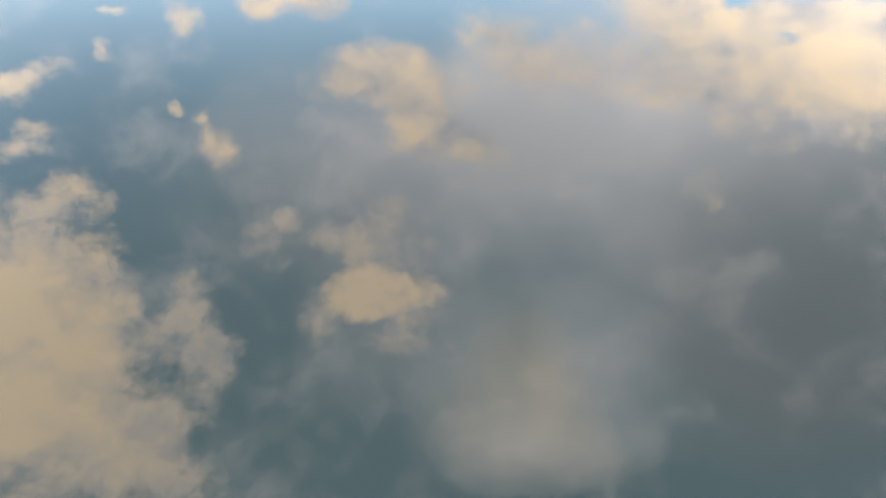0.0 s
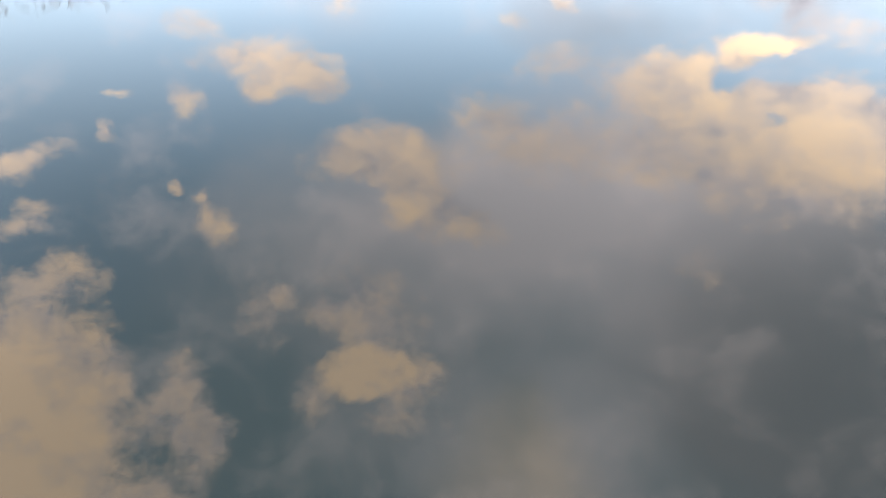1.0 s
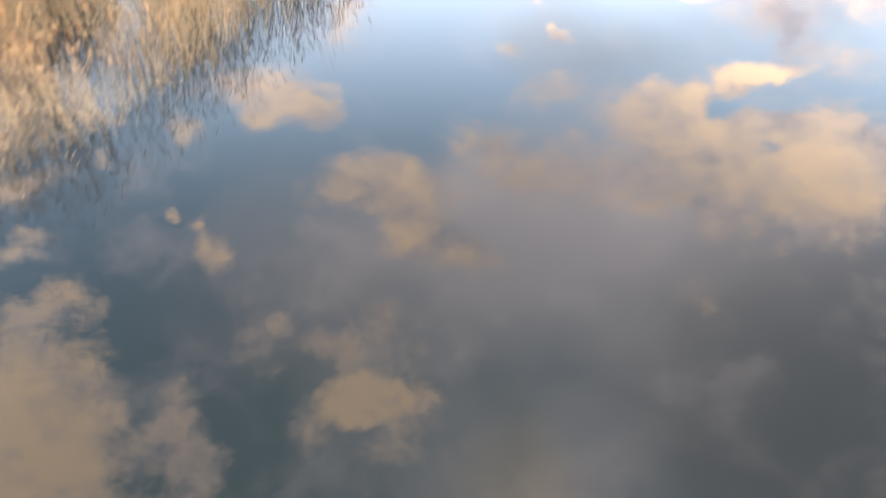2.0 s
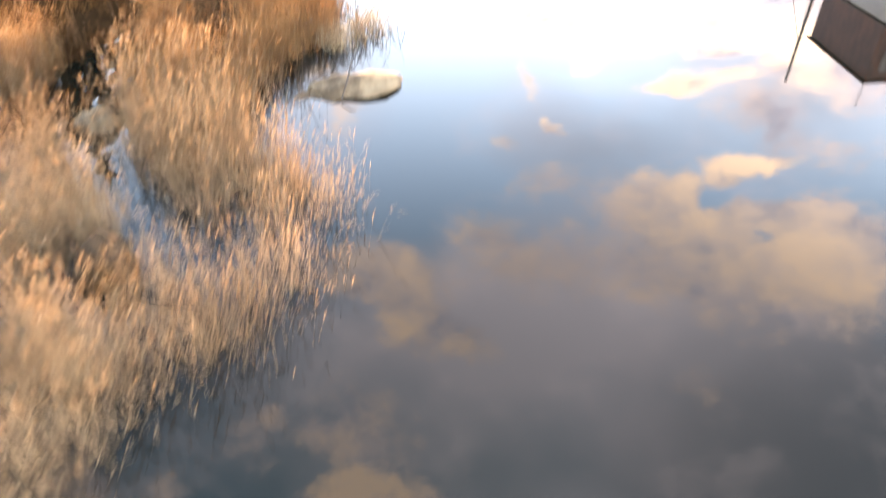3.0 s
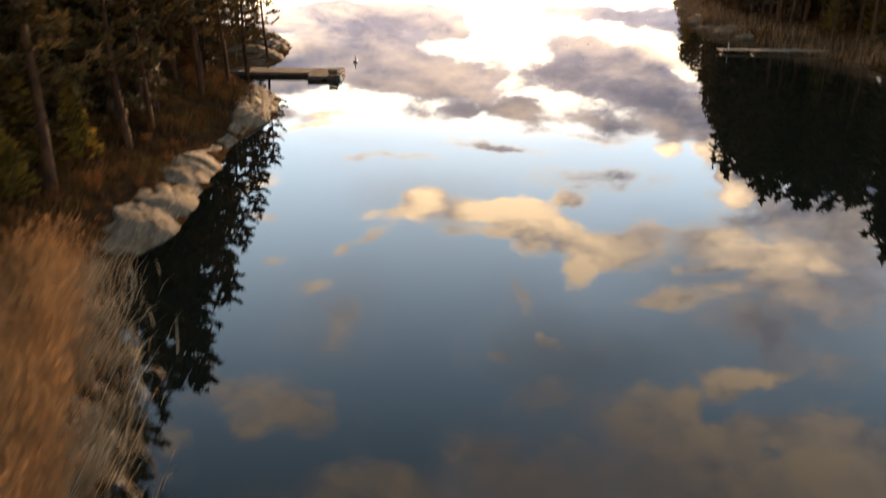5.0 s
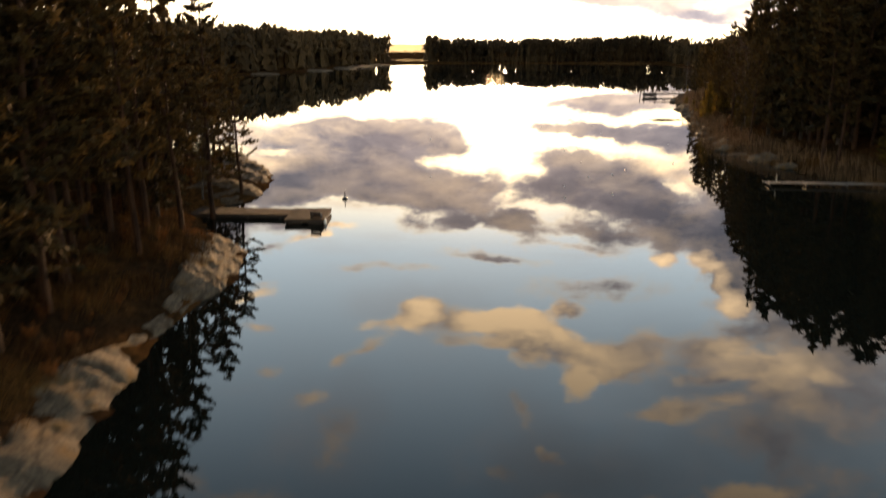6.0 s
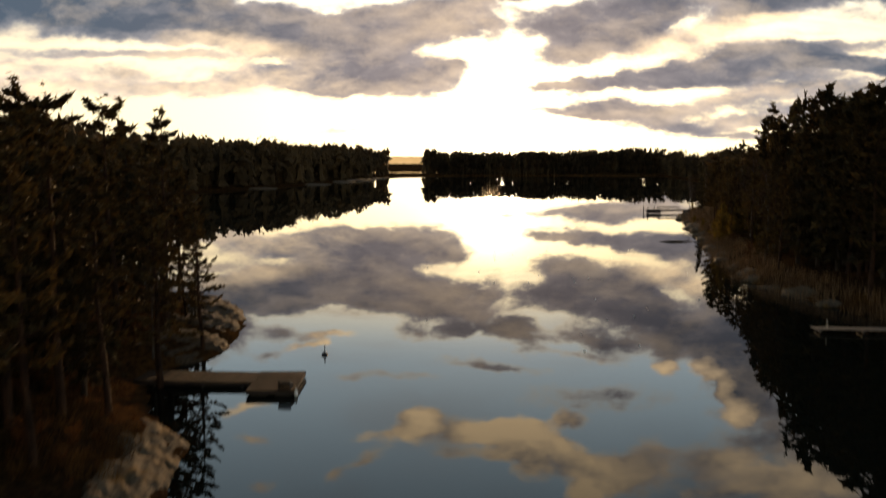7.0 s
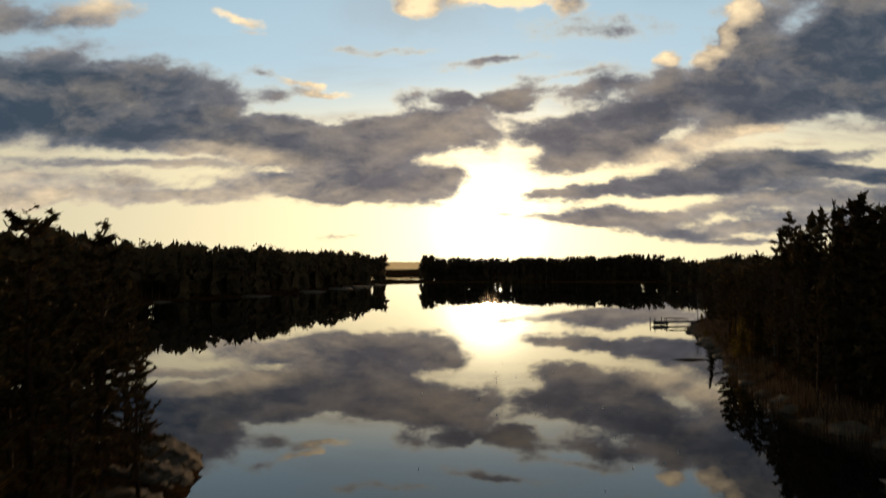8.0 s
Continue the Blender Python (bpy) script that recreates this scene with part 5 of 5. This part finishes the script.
def blades(name, label, mat, n, place, h0, h1, width, seed, category, lean=0.16, plume=False):
    r = np.random.default_rng(seed)
    spots = []
    while len(spots) < n:
        p = place(r)
        if p:
            spots.append(p)
    base = np.array(spots)
    h = r.uniform(h0, h1, n)
    a = r.uniform(0, 6.283, n)
    side = np.stack([np.cos(a), np.sin(a), np.zeros(n)], 1) * (width * r.uniform(0.6, 1.3, n))[:, None]
    tilt = r.normal(0, lean, (n, 2)) * h[:, None] + np.array([0.05, -0.04]) * h[:, None]
    mid = base + np.stack([tilt[:, 0] * 0.35, tilt[:, 1] * 0.35, h * 0.55], 1)
    top = base + np.stack([tilt[:, 0], tilt[:, 1], h], 1)
    out = np.stack([-side[:, 1], side[:, 0], np.zeros(n)], 1)
    rings = [base - side, base + side, base + out, mid - side * 0.8, mid + side * 0.8, mid + out * 0.8, top]
    v = np.stack(rings, 1)
    f = [[0, 1, 4, 3], [1, 2, 5, 4], [2, 0, 3, 5]]
    t = [[3, 4, 6], [4, 5, 6], [5, 3, 6]]
    k = v.shape[1]
    if plume:
        d = (top - mid) / np.linalg.norm(top - mid, axis=1, keepdims=True)
        s = side / np.linalg.norm(side, axis=1, keepdims=True) * 0.007
        o = np.stack([-s[:, 1], s[:, 0], np.zeros(n)], 1)
        p0 = top - d * 0.05
        p1 = top + d * 0.12
        p2 = top + d * 0.26 + np.stack([tilt[:, 0] * 0.12, tilt[:, 1] * 0.12, -0.03 * np.ones(n)], 1)
        leaf_root = base + (mid - base) * r.uniform(0.5, 1.0, (n, 1))
        la = r.uniform(0, 6.283, n)
        reach = np.stack([np.cos(la), np.sin(la), 0.5 * np.ones(n)], 1) * r.uniform(0.25, 0.5, (n, 1))
        lw = np.stack([-np.sin(la), np.cos(la), np.zeros(n)], 1) * 0.006
        v = np.concatenate([v, np.stack([p0, p1 + s, p2, p1 - s, p1 + o, p1 - o, leaf_root, leaf_root + reach * 0.6 + lw, leaf_root + reach, leaf_root + reach * 0.6 - lw], 1)], 1)
        f += [[k, k + 1, k + 2, k + 3], [k, k + 4, k + 2, k + 5], [k + 6, k + 7, k + 8, k + 9]]
        k = v.shape[1]
    i = np.arange(n)[:, None] * k
    faces = [tuple(q) for row in f for q in (i + np.array([row])).tolist()] + [tuple(q) for row in t for q in (i + np.array([row])).tolist()]
    ob = mesh_object(name, v.reshape(-1, 3), faces, mat)
    return tagged(ob, label, category, kind="stuff")


def reed_spot(r, y0=42, y1=63):
    y = r.uniform(y0, y1)
    x = r.uniform(-14, -1.5)
    edge = float(np.interp(y, REED_Y, REED_X)) - 0.45 + r.exponential(0.28)
    if x > edge or x < float(np.interp(y, LEFT_Y, LEFT_X)) - 1.0:
        return None
    clump = noise.noise((x * 0.55, y * 0.45, 5.0)) + 0.5 * noise.noise((x * 1.6, y * 1.6, 9.0))
    inside = edge - x
    pool = math.exp(-((x + 9.2) ** 2 / 1.6 + (y - 43.5) ** 2 / 6)) + math.exp(-((x + 8.6) ** 2 / 1.5 + (y - 48.2) ** 2 / 2.5))
    if pool > 0.45 or clump + 0.38 - 0.9 * pool + (0.25 if inside < 2.0 else 0) < r.uniform(0, 0.55):
        return None
    if any((x - a) ** 2 / 0.6 + (y - b + 0.55) ** 2 / 1.6 < 0.6 for a, b in ((-6.3, 35.7), (-8.4, 41.1), (-10.0, 48.9))):
        return None
    return x, y, min(0.0, ground_height(x, y)) - 0.02


def lodged_spot(r):
    y = r.uniform(45, 63.5)
    x = float(np.interp(y, REED_Y, REED_X)) + abs(r.normal(0, 0.75)) - 0.3
    return (x, y, -0.02) if noise.noise((x * 1.1, y * 0.9, 6.0)) > -0.22 else None


def far_reed_spot(r):
    x = r.uniform(-34, 190)
    return x, FAR_Y + 6 * math.sin(x * 0.03) - r.uniform(0.0, 5.0), -0.05


def right_reed_spot(r):
    y = r.uniform(96, 200)
    x = float(np.interp(y, RIGHT_Y, RIGHT_X)) + r.uniform(-1.2, 3.0) * (1.0 if y < 150 else 1.5) + (0.0 if y < 150 else 1.6)
    return (x, y, ground_height(x, y) - 0.02) if noise.noise((x * 0.3, y * 0.25, 2.0)) > -0.25 else None


def bank_spot(r):
    y = r.uniform(40, 92)
    s = r.uniform(0.2, 5.5) if y > 62 else r.uniform(0.2, 10)
    x = float(np.interp(y, LEFT_Y, LEFT_X)) - s - (1.0 if y > 63 else 0)
    if noise.noise((x * 0.6, y * 0.5, 1.0)) + 0.15 < r.uniform(-0.1, 0.4):
        return None
    return x, y, ground_height(x, y) - 0.02


blades("reed_bed", "dense bed of dry rusty tan reeds standing in the shallows", REED, 16500, reed_spot, 1.0, 1.9, 0.0075, 3, "reeds", plume=True)
blades("reed_stand", "stand of pale straw-coloured reeds growing in open water", STRAW_REED, 9500, lambda r: reed_spot(r, 33, 43.5), 1.3, 2.2, 0.0065, 23, "reeds", lean=0.14, plume=True)
blades("reed_edge", "thin outer fringe of long pale reeds in open water", STRAW_REED, 3800, lambda r: reed_spot(r, 26, 34.5), 1.6, 2.6, 0.0062, 24, "reeds", lean=0.13, plume=True)
blades("lodged_reeds", "pale broken reeds leaning over the water along the bed's edge", PALE_REED, 2600, lodged_spot, 0.35, 0.95, 0.012, 14, "reeds", lean=0.75)
blades("far_reeds", "thin brown belt of reeds along the far shore", GRASS, 4200, far_reed_spot, 0.35, 0.8, 0.06, 15, "reeds")
blades("reed_fringe", "strip of dry reeds along the right shore", REED, 8000, right_reed_spot, 0.6, 1.25, 0.010, 4, "reeds")
blades("dry_grass", "rusty dry grass and heath on the bank above the rocks", GRASS, 16000, bank_spot, 0.15, 0.55, 0.010, 6, "grass", 0.35)


# ---- docks ----
def beam(size, x, y, z, turn=0.0, bevel=0.01):
    return box(bmesh.new(), size, pose(x, y, z, 0, 0, turn), bevel)


def build_swim_dock():
    dock = thing("swimming_dock", pose(-7.95, 93.42, -0.17), "weathered wooden dock with a wider square platform at its end", "dock")
    board = bmesh.new()
    box(board, (2.1, 0.135, 0.035), None, 0.006)
    for i in range(20):
        ob = part("plank", board.copy(), PLANK, dock)
        ob.location = (random.uniform(-0.012, 0.012), -1.41 + i * 0.148, 0.44 + random.uniform(-0.004, 0.004))
    board.free()
    for y in (-1.4, 0, 1.35):
        part("joist", beam((2.06, 0.09, 0.16), 0, y, 0.34), WET_WOOD, dock)
    for x in (-1.0, 1.0):
        part("side_beam", beam((0.06, 2.92, 0.2), x, 0, 0.33), WET_WOOD, dock)
    for x in (-0.75, 0.75):
        part("float", beam((0.7, 2.7, 0.34), x * 0.7, 0, 0.1, 0, 0.05), WET_WOOD, dock)
    return dock


def build_walkway():
    way = thing("gangway", pose(-11.62, 94.2, -0.17, 0, 0, -4), "long weathered plank gangway from the bank to the platform", "dock")
    for i in range(36):
        ob = part("plank", beam((0.14, 1.7 + random.uniform(-0.03, 0.03), 0.035), 0, 0, 0), PLANK, way)
        ob.location = (-2.75 + i * 0.152, 0, 0.42 + random.uniform(-0.004, 0.004))
    for y in (-0.76, 0.0, 0.76):
        part("joist", beam((5.5, 0.07, 0.18), -0.1, y, 0.31), WET_WOOD, way)
    for x in (-1.8, 0.4, 2.2):
        for y in (-0.8, 0.8):
            v, f = tube([(x, y, -1.6), (x, y, 0.24)], [0.07, 0.065], 8)
            mesh_object("post", v, f, WET_WOOD, way)
    return way


def build_bench(x, y, turn):
    bench = thing("dock_bench", pose(x, y, 0.29, 0, 0, turn) @ Matrix.Diagonal((0.8, 0.8, 0.65, 1)), "low dark wooden seat on the dock platform", "bench")
    for k in (-0.14, 0.0, 0.14):
        part("seat_slat", beam((0.72, 0.13, 0.04), 0, k, 0.32), WET_WOOD, bench)
    for k in (0.40, 0.52):
        part("back_slat", beam((0.72, 0.04, 0.10), 0, 0.22, k), WET_WOOD, bench)
    for a in (-0.33, 0.33):
        part("side_panel", beam((0.04, 0.42, 0.30), a, 0, 0.15), WET_WOOD, bench)
        part("back_post", beam((0.05, 0.04, 0.30), a, 0.19, 0.43), WET_WOOD, bench)
    part("front_panel", beam((0.62, 0.03, 0.26), 0, -0.17, 0.14), WET_WOOD, bench)


build_swim_dock()
build_walkway()
build_bench(-7.35, 92.35, 170)


def build_fender(x, y):
    ob = thing("fender", pose(x, y, 0.14), "small pale fender hanging from the dock corner", "fender")
    v, f = tube([(0, 0, -0.16), (0, 0, -0.12), (0, 0, 0.08), (0, 0, 0.12), (0, 0, 0.22)], [0.03, 0.075, 0.075, 0.03, 0.012], 10)
    mesh_object("body", v, f, HULL_WHITE, ob, smooth=True)
    v, f = tube([(0, 0, 0.2), (-0.08, 0.1, 0.31)], [0.01, 0.01], 5)
    mesh_object("line", v, f, ROPE, ob)


build_fender(-6.84, 92.05)


def build_marker(x, y):
    b = thing("marker_buoy", pose(x, y, 0) @ Matrix.Diagonal((0.85, 0.85, 0.62, 1)), "small dark float with an upright stick on the water", "buoy")
    bm = bmesh.new()
    bmesh.ops.create_uvsphere(bm, u_segments=16, v_segments=10, radius=0.2, matrix=Matrix.Translation((0, 0, 0.08)) @ Matrix.Diagonal((1, 1, 0.8, 1)))
    part("float", bm, BUOY_DARK, b, smooth=True)
    v, f = tube([(0, 0, 0.1), (0.01, 0, 0.8)], [0.035, 0.03], 7)
    mesh_object("stick", v, f, BUOY_DARK, b)


build_marker(-6.65, 98.9)


def build_mid_jetty():
    j = thing("plank_jetty", pose(26.1, 103.2, -0.26, 0, 0, -6), "long narrow grey plank jetty reaching from the shore", "jetty")
    for k in range(4):
        part("plank", beam((9.4 + 0.1 * (k % 2), 0.17, 0.04), 0, -0.3 + k * 0.2, 0.5), BOARD_GREY, j)
    for x in (-4.4, -2.0, 0.6, 3.0):
        part("cross_beam", beam((0.1, 0.9, 0.1), x, 0, 0.42), WET_WOOD, j)
        for y in (-0.3, 0.3):
            v, f = tube([(x, y, -1.5), (x, y, 0.4)], [0.05, 0.05], 7)
            mesh_object("post", v, f, WET_WOOD, j)


build_mid_jetty()
v, f = tube([(22.2, 103.6, 0.2), (22.2, 103.6, 0.72), (22.21, 103.6, 0.77)], [0.03, 0.025, 0.035], 8)
tagged(mesh_object("jetty_post", v, f, ROPE), "short pale post standing on the plank jetty", "post")


def build_far_jetty():
    j = thing("bathing_jetty", pose(45.7, 206.3, 0, 0, 0, 3), "dark jetty with a railed platform at the end of a bridge", "jetty")
    for k in range(12):
        part("plank", beam((2.6, 0.23, 0.05), -4.2, -1.35 + k * 0.245, 0.6), WET_WOOD, j)
    for y in (-0.55, 0.55):
        part("bridge_beam", beam((7.6, 0.14, 0.26), 0.9, y, 0.50), WET_WOOD, j)
        v, f = tube([(-2.8, y, 1.15), (1.2, y, 1.15)], [0.07, 0.07], 6)
        mesh_object("rail", v, f, WET_WOOD, j)
        for x in (-2.8, -0.8, 1.2):
            v, f = tube([(x, y, 0.5), (x, y, 1.2)], [0.06, 0.06], 6)
            mesh_object("rail_post", v, f, WET_WOOD, j)
    for x in (-5.3, -3.1):
        for y in (-1.3, 1.3):
            v, f = tube([(x, y, -1.5), (x, y, 1.3)], [0.09, 0.08], 7)
            mesh_object("post", v, f, WET_WOOD, j)
    part("fender_board", beam((2.9, 0.08, 0.7), -4.2, -1.45, 0.42), WET_WOOD, j)


build_far_jetty()


# ---- moored boat ----
def build_boat():
    boat = thing("moored_boat", pose(15.45, 54.2, 0, 0, 0, 8), "white moored boat with blue covers, brown wheelhouse and a short mast", "boat")
    stations = 17
    prof = []
    for i in range(stations):
        t = i / (stations - 1)
        y = -4.6 + 8.9 * t
        half = 1.5 * (1 - max(0.0, (t - 0.42) / 0.58) ** 2.2) * (0.82 + 0.18 * min(1, t / 0.4))
        sheer = 0.95 + 0.38 * max(0, t - 0.35) ** 1.4
        keel = -0.45 + 0.75 * max(0, t - 0.72) ** 1.3 / 0.28 ** 1.3 * 0.8
        prof.append((y, max(half, 0.02), sheer, keel))
    levels = [0.0, 0.20, 0.37, 0.70, 1.0]
    wide = [0.06, 0.58, 0.82, 0.93, 1.0]

    def shell(lo, hi, off):
        verts, faces = [], []
        cols = hi - lo + 1
        for y, half, sheer, keel in prof:
            for s in (-1, 1):
                for k in range(lo, hi + 1):
                    z = keel + (sheer - keel) * levels[k]
                    verts.append((s * (half * wide[k] + off), y, z))
        for i in range(stations - 1):
            for s in range(2):
                for k in range(cols - 1):
                    a = i * 2 * cols + s * cols + k
                    b = a + 2 * cols
                    faces.append((a, b, b + 1, a + 1) if s else (a, a + 1, b + 1, b))
        first = [k for k in range(cols)] + [cols + k for k in range(cols - 1, -1, -1)]
        faces.append(tuple(first))
        return verts, faces

    v, f = shell(2, 4, 0.0)
    mesh_object("topside", v, f, HULL_WHITE, boat, smooth=True)
    v, f = shell(0, 2, 0.0)
    mesh_object("bottom", v, f, HULL_DARK, boat, "dark reddish boot stripe and bottom", smooth=True)
    rail = []
    for s in (-1, 1):
        rail.append(tube([(s * (h + 0.01), y, z + 0.02) for y, h, z, k in prof], [0.05] * stations, 6))
    v, f = joined(rail)
    mesh_object("rubbing_strake", v, f, HULL_DARK, boat, "dark rubbing strake along the gunwale")
    verts, faces = [], []
    for y, half, sheer, keel in prof:
        verts += [(-half + 0.02, y, sheer - 0.03), (-half * 0.5, y, sheer + 0.03), (half * 0.5, y, sheer + 0.03), (half - 0.02, y, sheer - 0.03)]
    for i in range(stations - 1):
        for k in range(3):
            a = i * 4 + k
            faces.append((a, a + 1, a + 5, a + 4))
    mesh_object("deck", verts, faces, DECK_GREY, boat, "pale grey foredeck", smooth=True)
    bm = bmesh.new()
    box(bm, (2.1, 2.5, 0.16), pose(0.05, 1.7, 1.08), 0.06)
    part("cockpit_cover", bm, BLUE, boat, "blue canvas cover over the cockpit")
    bm = bmesh.new()
    box(bm, (1.35, 1.9, 0.16), pose(0.12, 1.6, 1.2, 2, 3, 4), 0.07)
    part("cushion", bm, DECK_GREY, boat, "pale grey cushion on the blue cover")
    bm = bmesh.new()
    box(bm, (0.8, 0.6, 0.22), pose(0, 3.2, 1.22), 0.08)
    part("locker", bm, HULL_WHITE, boat, "white deck locker")
    house = part("wheelhouse", box(bmesh.new(), (2.1, 3.9, 2.5), pose(0.48, -1.9, 2.2), 0.05), CABIN, boat, "brown varnished wheelhouse")
    part("aft_canvas", box(bmesh.new(), (1.7, 0.08, 2.0), pose(0.62, -3.89, 2.1), 0.03), CANVAS, house, "grey canvas hung over the after wall")
    bm = bmesh.new()
    box(bm, (2.3, 4.1, 0.09), pose(0.48, -1.9, 3.49), 0.03)
    for v in bm.verts:
        v.co.z += 0.10 * (1 - ((v.co.x - 0.48) / 1.15) ** 2) if v.co.z > 3.5 else 0.0
    part("roof", bm, CABIN, house, "flat brown roof with a slight overhang")
    v, f = tube([(-0.45, -3.75, 3.5), (-0.45, -3.75, 4.6)], [0.02, 0.012], 6)
    mesh_object("antenna", v, f, METAL, house, "thin whip antenna")
    v, f = tube([(-0.3, 1.05, 0.9), (-0.3, 1.05, 3.5), (-0.3, 1.05, 6.0)], [0.075, 0.07, 0.05], 10)
    mesh_object("mast", v, f, METAL, boat, "short grey mast")
    v, f = tube([(-0.3, 1.05, 4.2), (0, 4.3, 1.4)], [0.012, 0.012], 5)
    mesh_object("forestay", v, f, METAL, boat)
    for s in (-1, 1):
        v, f = tube([(-0.3, 1.05, 4.2), (s * 1.2, 0.2, 1.0)], [0.008, 0.008], 5)
        mesh_object("shroud", v, f, METAL, boat)
    v, f = tube([(-0.45, 3.6, 1.2), (-0.4, 3.7, 1.75), (0, 4.35, 1.85), (0.4, 3.7, 1.75), (0.45, 3.6, 1.2)], [0.018] * 5, 6)
    mesh_object("pulpit", v, f, METAL, boat, "bent metal bow rail")
    return boat


build_boat()


def build_mooring():
    b = thing("mooring_buoy", pose(16.4, 64.2, 0), "round red mooring buoy floating ahead of the boat", "buoy")
    bm = bmesh.new()
    bmesh.ops.create_uvsphere(bm, u_segments=20, v_segments=12, radius=0.26, matrix=Matrix.Translation((0, 0, 0.12)))
    part("float", bm, BUOY_RED, b, smooth=True)
    v, f = tube([(0, 0, 0.36), (0.05, 0, 0.44), (0.0, 0, 0.5)], [0.03] * 3, 6)
    mesh_object("eye", v, f, METAL, b)
    pts = []
    for i in range(13):
        t = i / 12
        pts.append((16.4 + (15.0 - 16.4) * t, 64.2 + (58.5 - 64.2) * t, 0.4 + 0.9 * t - 1.1 * t * (1 - t)))
    v, f = tube(pts, [0.02] * 13, 6)
    tagged(mesh_object("mooring_rope", v, f, ROPE), "pale rope from the boat's bow to the buoy", "rope")


build_mooring()


def fleck_field():
    r = np.random.default_rng(8)
    verts, faces = [], []
    for _ in range(34):
        x, y = 9 + r.normal(0, 6), 126 + r.normal(0, 14)
        s = r.uniform(0.04, 0.11)
        b = len(verts)
        a = r.uniform(0, 6.28)
        for k in range(5):
            verts.append((x + s * math.cos(a + k * 1.257) * r.uniform(0.7, 1.2), y + s * math.sin(a + k * 1.257), 0.012))
        verts.append((x, y, 0.05 + s * 0.3))
        faces += [(b + k, b + (k + 1) % 5, b + 5) for k in range(5)]
    tagged(mesh_object("floating_flecks", verts, faces, FLECK), "small pale flecks of foam drifting on the water", "foam", kind="stuff")


fleck_field()
